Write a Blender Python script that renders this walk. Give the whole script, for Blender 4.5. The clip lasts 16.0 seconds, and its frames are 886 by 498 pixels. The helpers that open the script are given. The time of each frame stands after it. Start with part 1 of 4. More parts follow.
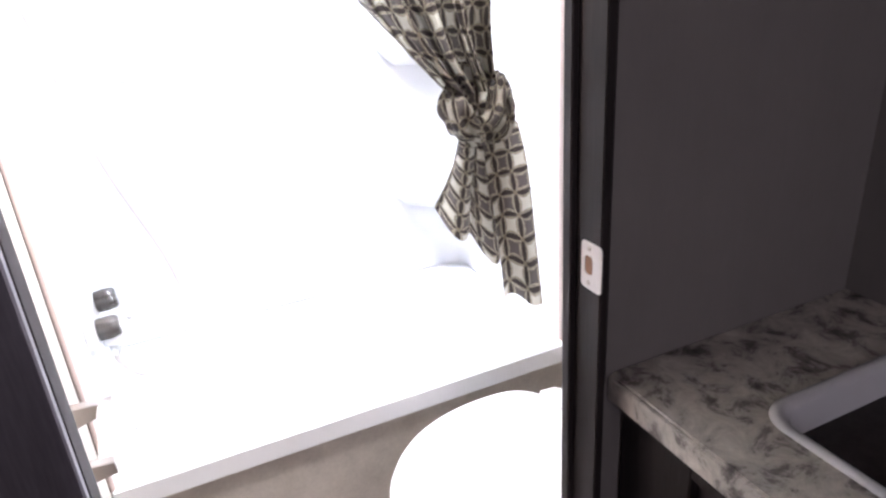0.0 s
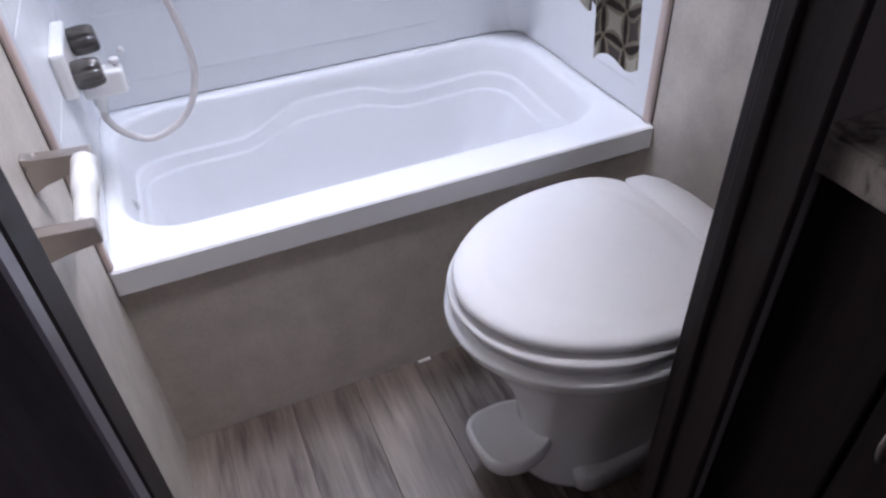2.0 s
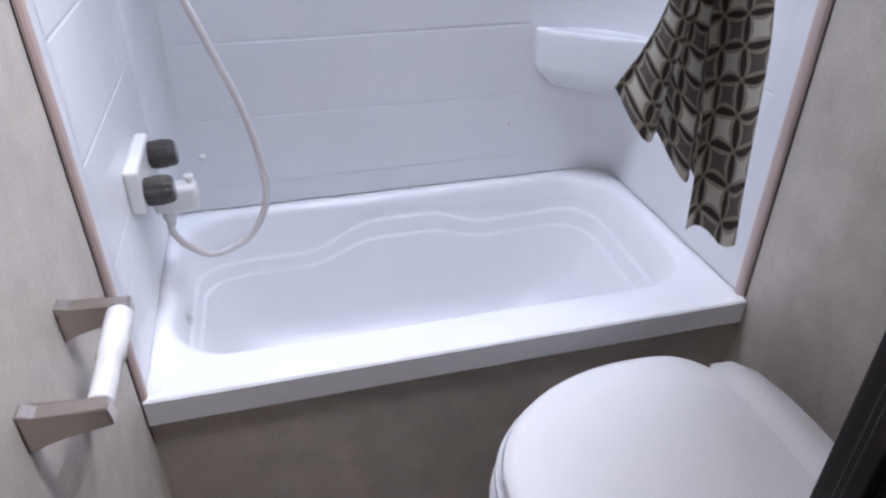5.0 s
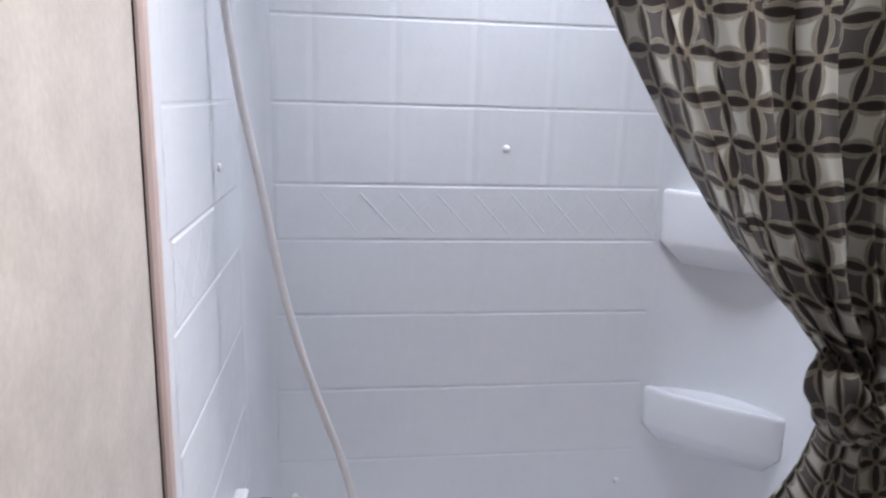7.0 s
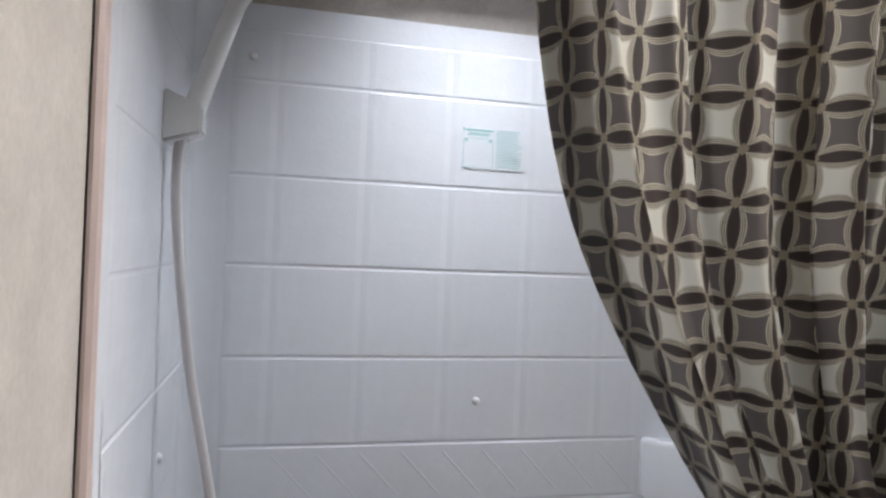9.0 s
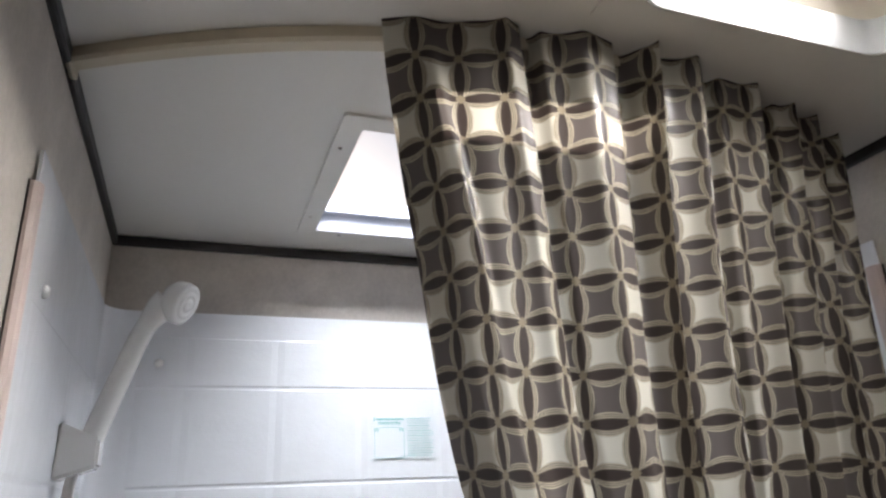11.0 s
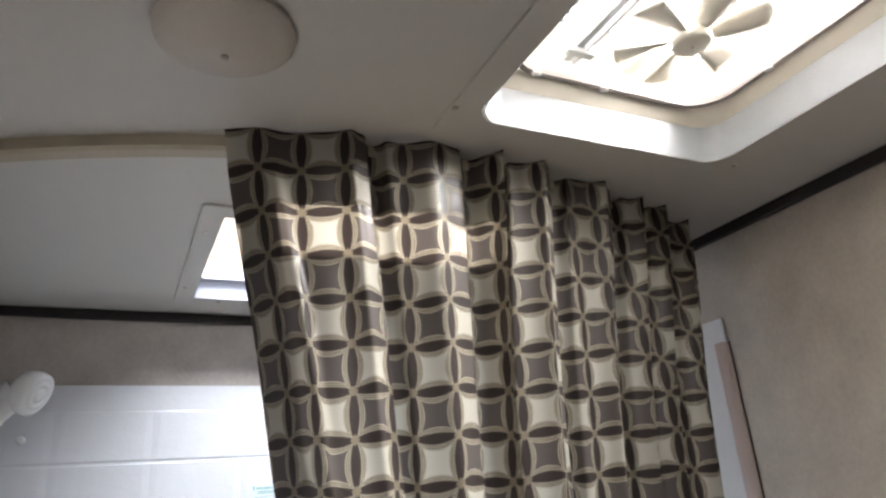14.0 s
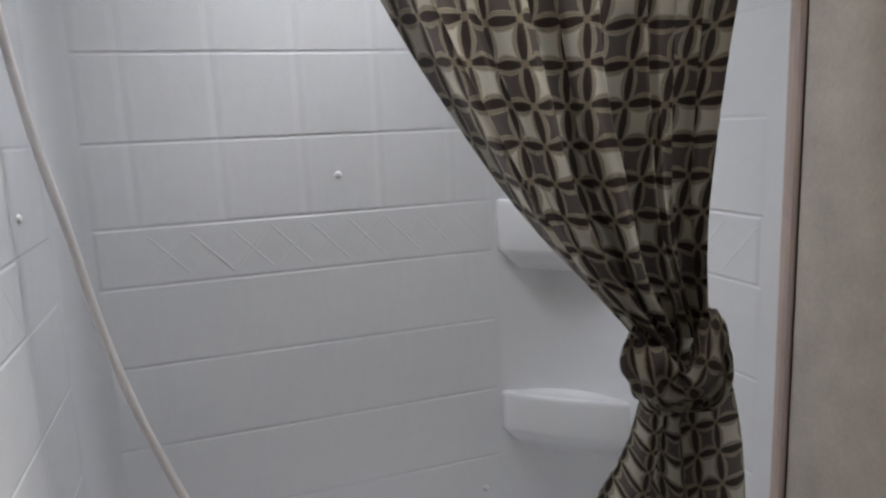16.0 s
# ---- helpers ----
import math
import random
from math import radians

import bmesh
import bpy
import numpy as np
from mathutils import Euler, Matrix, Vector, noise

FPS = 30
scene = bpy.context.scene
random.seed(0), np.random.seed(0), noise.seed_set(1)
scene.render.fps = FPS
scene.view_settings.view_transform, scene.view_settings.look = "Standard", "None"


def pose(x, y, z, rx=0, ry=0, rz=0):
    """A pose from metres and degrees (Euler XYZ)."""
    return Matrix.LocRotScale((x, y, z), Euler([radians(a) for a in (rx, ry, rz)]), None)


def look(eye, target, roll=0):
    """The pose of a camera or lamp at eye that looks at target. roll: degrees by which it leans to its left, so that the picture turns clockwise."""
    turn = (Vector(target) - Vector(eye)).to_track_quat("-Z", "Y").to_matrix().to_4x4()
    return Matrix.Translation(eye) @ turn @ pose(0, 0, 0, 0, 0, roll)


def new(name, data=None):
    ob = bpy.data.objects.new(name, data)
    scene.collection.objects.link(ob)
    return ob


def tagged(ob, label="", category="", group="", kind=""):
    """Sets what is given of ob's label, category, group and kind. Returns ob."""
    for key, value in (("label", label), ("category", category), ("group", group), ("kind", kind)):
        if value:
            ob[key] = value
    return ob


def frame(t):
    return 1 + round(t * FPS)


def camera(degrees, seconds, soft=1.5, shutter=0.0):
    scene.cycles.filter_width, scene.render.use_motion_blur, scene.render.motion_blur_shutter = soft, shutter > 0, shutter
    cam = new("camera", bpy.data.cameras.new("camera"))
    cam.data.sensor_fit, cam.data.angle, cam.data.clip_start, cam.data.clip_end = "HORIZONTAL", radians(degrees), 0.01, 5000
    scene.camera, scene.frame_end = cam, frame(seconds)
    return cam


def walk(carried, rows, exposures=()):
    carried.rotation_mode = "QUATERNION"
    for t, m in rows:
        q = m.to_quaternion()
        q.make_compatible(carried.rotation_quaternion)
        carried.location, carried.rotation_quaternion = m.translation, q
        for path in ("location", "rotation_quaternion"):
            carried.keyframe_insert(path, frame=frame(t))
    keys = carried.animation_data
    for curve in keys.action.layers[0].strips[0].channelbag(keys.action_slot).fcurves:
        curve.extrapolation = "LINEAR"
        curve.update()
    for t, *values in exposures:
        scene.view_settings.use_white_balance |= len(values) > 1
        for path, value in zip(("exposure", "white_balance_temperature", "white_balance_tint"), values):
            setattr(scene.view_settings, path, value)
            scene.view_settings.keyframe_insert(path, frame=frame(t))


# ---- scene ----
cam = camera(65.9, 16.0, soft=2.4)
PATH = [
    (0, (-0.132, 0.196, 1.316), (0.596, 1.873, 0.506), -4.1),
    (0.5, (-0.158, 0.241, 1.264), (0.464, 1.859, 0.267), -5.1),
    (1, (-0.197, 0.276, 1.208), (0.402, 1.823, 0.091), -4.6),
    (1.5, (-0.218, 0.318, 1.163), (0.394, 1.787, -0.048), -2.9),
    (2, (-0.149, 0.431, 1.108), (0.426, 1.865, -0.163), -2.5),
    (2.5, (-0.117, 0.508, 1.053), (0.414, 1.914, -0.266), -1.1),
    (3, (-0.1, 0.537, 1.045), (0.354, 1.88, -0.366), 0.1),
    (3.2, (-0.099, 0.522, 1.031), (0.354, 1.876, -0.369), 0.9),
    (5.3, (-0.089, 0.577, 1.186), (0.324, 2.258, 0.184), 0.5),
    (5.5, (-0.095, 0.589, 1.204), (0.299, 2.306, 0.257), 0.7),
    (6, (-0.115, 0.604, 1.236), (0.223, 2.425, 0.482), 1.1),
    (6.5, (-0.115, 0.629, 1.312), (0.158, 2.515, 0.706), 1.5),
    (7, (-0.133, 0.672, 1.343), (0.137, 2.605, 0.908), 1.8),
    (7.5, (-0.147, 0.709, 1.382), (0.076, 2.673, 1.076), 2.1),
    (8, (-0.16, 0.735, 1.414), (0.062, 2.714, 1.231), 2.7),
    (8.5, (-0.168, 0.765, 1.46), (0.172, 2.73, 1.302), 2.9),
    (9, (-0.18, 0.784, 1.503), (0.275, 2.731, 1.514), 2.3),
    (9.5, (-0.182, 0.78, 1.54), (0.354, 2.696, 1.749), 0.6),
    (10, (-0.174, 0.761, 1.55), (0.336, 2.646, 1.979), -0.4),
    (10.2, (-0.189, 0.766, 1.54), (0.35, 2.624, 2.048), -1.0),
    (12.3, (-0.15, 0.69, 1.688), (0.574, 2.394, 2.446), -3.1),
    (12.5, (-0.144, 0.688, 1.69), (0.592, 2.383, 2.456), -3.4),
    (13, (-0.13, 0.683, 1.69), (0.656, 2.355, 2.457), -4.2),
    (13.5, (-0.123, 0.673, 1.698), (0.707, 2.327, 2.456), -5.0),
    (14, (-0.114, 0.668, 1.663), (0.718, 2.346, 2.365), -4.5),
    (14.5, (-0.085, 0.666, 1.596), (0.703, 2.451, 2.038), -2.9),
    (15, (-0.049, 0.661, 1.52), (0.699, 2.511, 1.641), -2.7),
    (15.5, (-0.042, 0.65, 1.429), (0.656, 2.522, 1.333), -3.2),
    (16, (-0.077, 0.649, 1.329), (0.553, 2.515, 0.981), -2.5),
]
EXPO = [(0.0, 2.05, 6200, 18), (0.5, 0.78, 5700, 20), (1.0, 0.66, 5800, 20), (1.5, 0.55, 5800, 20), (3.0, 0.38, 5800, 22), (5.5, 0.30, 5850, 19),
        (6.5, 0.26, 5980, 18), (7.5, -0.19, 6250, 17), (8.0, -0.42, 6350, 16), (9.0, -0.42, 6400, 14), (9.5, -0.28, 6450, 14), (10.0, -0.1, 6500, 13), (12.5, -0.15, 6350, 13), (14.0, -0.2, 6450, 13), (15.0, -0.38, 6600, 13), (16.0, -0.5, 6700, 13)]
walk(cam, [(t, look(eye, target, roll)) for t, eye, target, roll in PATH], EXPO)


# ---- plan, in metres ----
XL, XR = -0.328, 0.672          # side walls of the washroom
YB, YF = 1.920, 1.350           # back wall, front of the tub
ZC = 2.016                      # ceiling
PY0, PY1 = 0.745, 0.812         # the partition with the doorway
PW0, PW1 = 0.722, 0.760         # its thinner western part
DXL, DXR = -0.235, 0.293        # doorway
DZ = 1.93                       # top of the doorway
HXL, HXR, HYB = -0.95, 0.760, -1.60   # hall
TZ = 0.440                      # tub rim

# ---- light ----
SUN_E, SUN_A = radians(18), radians(3)
world = bpy.data.worlds.new("sky")
scene.world = world
world.use_nodes = True
wn = world.node_tree.nodes
sky = wn.new("ShaderNodeTexSky")
sky.sky_type, sky.sun_disc, sky.sun_elevation, sky.sun_rotation = "NISHITA", False, SUN_E, SUN_A
wn["Background"].inputs["Strength"].default_value = 0.12
world.node_tree.links.new(sky.outputs[0], wn["Background"].inputs["Color"])
sun = new("sun", bpy.data.lights.new("sun", "SUN"))
sun.data.energy, sun.data.angle, sun.data.color = 11.0, radians(0.6), (1, 0.95, 0.88)
sun.matrix_world = look((0, 0, 0), (-math.sin(SUN_A) * math.cos(SUN_E), -math.cos(SUN_A) * math.cos(SUN_E), -math.sin(SUN_E)))


def sky_lamp(name, x, y, z, sx, sy, power, color=(0.93, 0.97, 1.0), spread=180):
    lamp = new(name, bpy.data.lights.new(name, "AREA"))
    lamp.data.shape, lamp.data.size, lamp.data.size_y = "RECTANGLE", sx, sy
    lamp.data.energy, lamp.data.color = power, color
    lamp.location = (x, y, z)
    lamp.data.spread = radians(spread)
    return lamp


sky_lamp("vent_daylight", 0.335, 0.985, 2.140, 0.32, 0.28, 3.8, (1.0, 0.99, 0.97), 125).rotation_euler = (radians(-2), radians(7), 0)
sky_lamp("vent_daylight_low", 0.455, 0.985, 2.112, 0.10, 0.24, 7.5, (1.0, 0.985, 0.94), 100).rotation_euler = (radians(4), radians(50), 0)
sky_lamp("skylight_daylight", 0.130, 1.650, 2.330, 0.50, 0.42, 25.0, (0.88, 0.94, 1.0), 155)
# fill light added behind the camera to brighten the hall; no source is built
sky_lamp("hall_window_daylight", -0.2, -1.50, 1.35, 0.9, 0.6, 2.1, (1.0, 0.93, 0.98)).rotation_euler = (radians(90), 0, 0)


# ---- materials ----
def mat(name, color, rough=0.5, metal=0.0, var=0.06, scale=8.0, fine=120.0, bump=0.08, bump_d=0.001, spec=None, coat=0.0, stretch=(1, 1, 1), color2=None, trans=0.0, island=0.0):
    m = bpy.data.materials.new(name)
    m.use_nodes = True
    nt = m.node_tree
    n, l = nt.nodes, nt.links
    b = n["Principled BSDF"]
    tc = n.new("ShaderNodeTexCoord")
    mp = n.new("ShaderNodeMapping")
    mp.inputs["Scale"].default_value = stretch
    l.new(tc.outputs["Object"], mp.inputs["Vector"])
    a = n.new("ShaderNodeTexNoise")
    a.inputs["Scale"].default_value, a.inputs["Detail"].default_value = scale, 5
    f = n.new("ShaderNodeTexNoise")
    f.inputs["Scale"].default_value, f.inputs["Detail"].default_value = fine, 3
    l.new(mp.outputs[0], a.inputs["Vector"])
    l.new(mp.outputs[0], f.inputs["Vector"])
    mixn = n.new("ShaderNodeMath")
    mixn.operation = "MULTIPLY_ADD"
    l.new(f.outputs[0], mixn.inputs[0])
    mixn.inputs[1].default_value = 0.5
    l.new(a.outputs[0], mixn.inputs[2])
    ramp = n.new("ShaderNodeMapRange")
    ramp.inputs["From Min"].default_value, ramp.inputs["From Max"].default_value = 0.45, 1.05
    l.new(mixn.outputs[0], ramp.inputs["Value"])
    cm = n.new("ShaderNodeMix")
    cm.data_type = "RGBA"
    c2 = color2 or tuple(min(1, c * (1 + var)) for c in color)
    c1 = tuple(c * (1 - var) for c in color)
    cm.inputs[6].default_value, cm.inputs[7].default_value = (*c1, 1), (*c2, 1)
    l.new(ramp.outputs[0], cm.inputs[0])
    out = cm.outputs[2]
    if island:
        oi = n.new("ShaderNodeObjectInfo")
        hs = n.new("ShaderNodeHueSaturation")
        mr = n.new("ShaderNodeMapRange")
        mr.inputs["To Min"].default_value, mr.inputs["To Max"].default_value = 1 - island, 1 + island
        l.new(oi.outputs["Random"], mr.inputs["Value"])
        l.new(mr.outputs[0], hs.inputs["Value"])
        l.new(out, hs.inputs["Color"])
        out = hs.outputs[0]
    l.new(out, b.inputs["Base Color"])
    rr = n.new("ShaderNodeMapRange")
    rr.inputs["To Min"].default_value, rr.inputs["To Max"].default_value = max(0, rough - 0.05), min(1, rough + 0.07)
    l.new(a.outputs[0], rr.inputs["Value"])
    l.new(rr.outputs[0], b.inputs["Roughness"])
    b.inputs["Metallic"].default_value = metal
    if spec is not None:
        b.inputs["Specular IOR Level"].default_value = spec
    b.inputs["Coat Weight"].default_value = coat
    b.inputs["Transmission Weight"].default_value = trans
    if bump:
        bp = n.new("ShaderNodeBump")
        bp.inputs["Strength"].default_value, bp.inputs["Distance"].default_value = bump, bump_d
        l.new(mixn.outputs[0], bp.inputs["Height"])
        l.new(bp.outputs[0], b.inputs["Normal"])
    return m


wall_mat = mat("beige_wallboard", (0.47, 0.425, 0.375), 0.55, var=0.10, scale=18, fine=170, bump=0.16, stretch=(1, 1, 0.85), color2=(0.59, 0.535, 0.475))
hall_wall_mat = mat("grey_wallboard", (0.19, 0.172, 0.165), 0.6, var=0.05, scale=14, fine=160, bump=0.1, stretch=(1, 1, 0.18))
ceil_mat = mat("white_ceiling_panel", (0.66, 0.64, 0.60), 0.5, var=0.02, scale=5, fine=90, bump=0.04)
surround_mat = mat("white_moulded_plastic", (0.76, 0.77, 0.79), 0.22, var=0.015, scale=9, fine=40, bump=0.38, bump_d=0.0022)
tub_mat = mat("white_tub_plastic", (0.80, 0.80, 0.81), 0.34, var=0.0, scale=6, fine=60, bump=0.0)
fixture_mat = mat("white_glossy_plastic", (0.80, 0.79, 0.77), 0.22, var=0.01, bump=0.0)
toilet_mat = mat("white_porcelain", (0.78, 0.78, 0.78), 0.16, var=0.01, scale=5, bump=0.0, coat=0.3)
lid_mat = mat("white_seat_plastic", (0.76, 0.75, 0.75), 0.48, var=0.01, scale=6, bump=0.02)
dark_wood = mat("espresso_wood", (0.013, 0.009, 0.009), 0.55, spec=0.28, var=0.35, scale=10, fine=60, bump=0.18, stretch=(6, 6, 0.35), color2=(0.032, 0.024, 0.025))
# dark wood lightened: the bluish gloss haze is put into the base colour
hazed_door_wood = mat("espresso_door_hazed", (0.100, 0.088, 0.104), 0.42, var=0.3, scale=9, fine=70, bump=0.2, stretch=(5, 5, 0.5), color2=(0.140, 0.125, 0.150))
black_trim = mat("black_brown_trim", (0.018, 0.013, 0.012), 0.45, var=0.2, bump=0.05)
pink_trim = mat("pinkish_cream_moulding", (0.50, 0.40, 0.36), 0.5, var=0.08, scale=30, fine=90, bump=0.12, stretch=(1, 1, 0.3))
cream_plastic = mat("cream_plastic", (0.62, 0.58, 0.50), 0.45, var=0.02, bump=0.02)
track_mat = mat("cream_curtain_track", (0.50, 0.44, 0.33), 0.5, var=0.03, bump=0.02)
nickel = mat("brushed_nickel", (0.52, 0.47, 0.43), 0.28, metal=1.0, var=0.05, scale=30, fine=300, bump=0.05)
chrome = mat("chrome", (0.75, 0.75, 0.75), 0.12, metal=1.0, var=0.02, bump=0)
smoke = mat("smoked_clear_plastic", (0.10, 0.085, 0.075), 0.10, var=0.2, scale=60, bump=0.0, trans=0.45)
black_plastic = mat("black_glossy_plastic", (0.022, 0.016, 0.018), 0.12, var=0.1, bump=0)
dark_gap = mat("dark_hollow", (0.01, 0.009, 0.009), 0.8, var=0.1, bump=0)
brass = mat("worn_latch_bore", (0.20, 0.09, 0.04), 0.5, var=0.2, bump=0.1)
sink_mat = mat("grey_white_sink", (0.55, 0.55, 0.57), 0.25, var=0.02, bump=0)
green_ink = mat("green_ink", (0.10, 0.42, 0.38), 0.6, bump=0)
paper_mat = mat("clear_sticker", (0.74, 0.76, 0.78), 0.35, var=0.01, bump=0)
hose_mat = mat("white_vinyl_hose", (0.70, 0.66, 0.64), 0.4, var=0.02, bump=0)


def floor_material():
    m = mat("grey_wood_vinyl", (0.16, 0.135, 0.12), 0.42, var=0.0, bump=0.0, island=0.28)
    nt = m.node_tree
    n, l = nt.nodes, nt.links
    tc = n.new("ShaderNodeTexCoord")
    oi = n.new("ShaderNodeObjectInfo")
    add = n.new("ShaderNodeVectorMath")
    add.operation = "MULTIPLY_ADD"
    add.inputs[1].default_value = (40, 9, 3)
    l.new(oi.outputs["Random"], add.inputs[0])
    l.new(tc.outputs["Object"], add.inputs[2])
    mp = n.new("ShaderNodeMapping")
    mp.inputs["Scale"].default_value = (7.5, 0.62, 1)
    l.new(add.outputs[0], mp.inputs["Vector"])
    big = n.new("ShaderNodeTexNoise")
    big.inputs["Scale"].default_value, big.inputs["Detail"].default_value, big.inputs["Distortion"].default_value = 1.6, 8, 1.4
    big.inputs["Roughness"].default_value = 0.62
    fine = n.new("ShaderNodeTexNoise")
    fine.inputs["Scale"].default_value, fine.inputs["Detail"].default_value = 14, 6
    l.new(mp.outputs[0], big.inputs["Vector"])
    l.new(mp.outputs[0], fine.inputs["Vector"])
    ma = n.new("ShaderNodeMath")
    ma.operation = "MULTIPLY_ADD"
    ma.inputs[1].default_value = 0.42
    l.new(fine.outputs[0], ma.inputs[0])
    l.new(big.outputs[0], ma.inputs[2])
    r = n.new("ShaderNodeValToRGB")
    e = r.color_ramp.elements
    e[0].position, e[0].color = 0.50, (0.046, 0.034, 0.028, 1)
    e[1].position, e[1].color = 0.94, (0.27, 0.222, 0.185, 1)
    for pos, c in ((0.60, (0.105, 0.080, 0.066, 1)), (0.70, (0.172, 0.138, 0.115, 1))):
        x = e.new(pos)
        x.color = c
    l.new(ma.outputs[0], r.inputs[0])
    hs = [x for x in n if x.type == "HUE_SAT"][0]
    l.new(r.outputs[0], hs.inputs["Color"])
    bp = n.new("ShaderNodeBump")
    bp.inputs["Strength"].default_value, bp.inputs["Distance"].default_value = 0.25, 0.0006
    l.new(ma.outputs[0], bp.inputs["Height"])
    l.new(bp.outputs[0], n["Principled BSDF"].inputs["Normal"])
    return m


floor_mat = floor_material()


def counter_material():
    m = mat("speckled_granite_laminate", (0.45, 0.42, 0.38), 0.35, bump=0.02)
    n, l = m.node_tree.nodes, m.node_tree.links
    tc = n.new("ShaderNodeTexCoord")
    a = n.new("ShaderNodeTexNoise")
    a.inputs["Scale"].default_value, a.inputs["Detail"].default_value, a.inputs["Distortion"].default_value = 24, 11, 0.5
    a.inputs["Roughness"].default_value = 0.7
    l.new(tc.outputs["Object"], a.inputs["Vector"])
    r = n.new("ShaderNodeValToRGB")
    e = r.color_ramp.elements
    e[0].position, e[0].color = 0.34, (0.055, 0.048, 0.045, 1)
    e[1].position, e[1].color = 0.72, (0.66, 0.62, 0.56, 1)
    for pos, c in ((0.42, (0.17, 0.15, 0.14, 1)), (0.48, (0.38, 0.35, 0.32, 1)), (0.58, (0.50, 0.46, 0.42, 1))):
        x = e.new(pos)
        x.color = c
    l.new(a.outputs[0], r.inputs[0])
    l.new(r.outputs[0], n["Principled BSDF"].inputs["Base Color"])
    return m


counter_mat = counter_material()


def curtain_material():
    m = bpy.data.materials.new("patterned_vinyl_fabric")
    m.use_nodes = True
    nt = m.node_tree
    n, l = nt.nodes, nt.links

    def op(kind, *args):
        x = n.new("ShaderNodeMath")
        x.operation = kind
        for i, a in enumerate(args):
            if isinstance(a, (int, float)):
                x.inputs[i].default_value = a
            else:
                l.new(a, x.inputs[i])
        return x.outputs[0]
    uv = n.new("ShaderNodeUVMap")
    uv.uv_map = "cloth"
    sp = n.new("ShaderNodeSeparateXYZ")
    l.new(uv.outputs[0], sp.inputs[0])
    cell = 0.042
    u, v = op("DIVIDE", sp.outputs[0], cell), op("DIVIDE", sp.outputs[1], cell)
    fu, fv = op("FRACT", u), op("FRACT", v)
    au, av = op("ABSOLUTE", op("SUBTRACT", op("FRACT", op("ADD", u, 0.5)), 0.5)), op("ABSOLUTE", op("SUBTRACT", op("FRACT", op("ADD", v, 0.5)), 0.5))
    def bow(f):
        return op("POWER", op("MULTIPLY", op("MULTIPLY", f, op("SUBTRACT", 1.0, f)), 4.0), 0.68)
    pu, pv = op("MULTIPLY", op("MULTIPLY", fu, op("SUBTRACT", 1.0, fu)), 4.0), op("MULTIPLY", op("MULTIPLY", fv, op("SUBTRACT", 1.0, fv)), 4.0)
    core = op("MINIMUM", op("DIVIDE", au, op("MAXIMUM", pv, 0.02)), op("DIVIDE", av, op("MAXIMUM", pu, 0.02)))
    r = op("MINIMUM", op("DIVIDE", au, op("MAXIMUM", bow(fv), 0.02)), op("DIVIDE", av, op("MAXIMUM", bow(fu), 0.02)))
    node_d = op("ADD", au, av)
    chk = op("MODULO", op("ADD", op("FLOOR", u), op("FLOOR", v)), 2.0)
    chk = op("ABSOLUTE", chk)
    cells = n.new("ShaderNodeMix")
    cells.data_type = "RGBA"
    cells.inputs[6].default_value, cells.inputs[7].default_value = (0.128, 0.109, 0.100, 1), (0.58, 0.555, 0.475, 1)
    l.new(chk, cells.inputs[0])
    ramp = n.new("ShaderNodeValToRGB")
    ramp.color_ramp.interpolation = "CONSTANT"
    dark, dark2, tan, ring = (0.048, 0.036, 0.031, 1), (0.150, 0.125, 0.100, 1), (0.25, 0.21, 0.145, 1), (0.50, 0.45, 0.34, 1)
    e = ramp.color_ramp.elements
    e[0].position, e[0].color = 0.0, dark
    e[1].position, e[1].color = 0.10, dark2
    for pos, c in ((0.130, ring), (0.150, dark2), (0.172, ring), (0.194, dark2), (0.218, ring), (0.243, dark2)):
        x = e.new(pos)
        x.color = c
    l.new(r, ramp.inputs[0])
    band = op("LESS_THAN", r, 0.252)
    m1 = n.new("ShaderNodeMix")
    m1.data_type = "RGBA"
    l.new(band, m1.inputs[0])
    l.new(cells.outputs[2], m1.inputs[6])
    l.new(ramp.outputs[0], m1.inputs[7])
    mc = n.new("ShaderNodeMix")
    mc.data_type = "RGBA"
    l.new(op("LESS_THAN", core, 0.112), mc.inputs[0])
    l.new(m1.outputs[2], mc.inputs[6])
    mc.inputs[7].default_value = dark
    m2 = n.new("ShaderNodeMix")
    m2.data_type = "RGBA"
    l.new(op("LESS_THAN", node_d, 0.12), m2.inputs[0])
    l.new(mc.outputs[2], m2.inputs[6])
    m2.inputs[7].default_value = tan
    no = n.new("ShaderNodeTexNoise")
    no.inputs["Scale"].default_value = 750
    l.new(uv.outputs[0], no.inputs["Vector"])
    bp = n.new("ShaderNodeBump")
    bp.inputs["Strength"].default_value, bp.inputs["Distance"].default_value = 0.30, 0.0004
    l.new(no.outputs[0], bp.inputs["Height"])
    b = n["Principled BSDF"]
    b.inputs["Roughness"].default_value = 0.55
    b.inputs["Coat Weight"].default_value, b.inputs["Coat Roughness"].default_value = 0.3, 0.10
    l.new(bp.outputs[0], b.inputs["Coat Normal"])
    l.new(m2.outputs[2], b.inputs["Base Color"])
    l.new(bp.outputs[0], b.inputs["Normal"])
    tr = n.new("ShaderNodeBsdfTranslucent")
    l.new(m2.outputs[2], tr.inputs["Color"])
    ms = n.new("ShaderNodeMixShader")
    ms.inputs[0].default_value = 0.48
    l.new(b.outputs[0], ms.inputs[1])
    l.new(tr.outputs[0], ms.inputs[2])
    l.new(ms.outputs[0], n["Material Output"].inputs["Surface"])
    return m


curtain_mat = curtain_material()
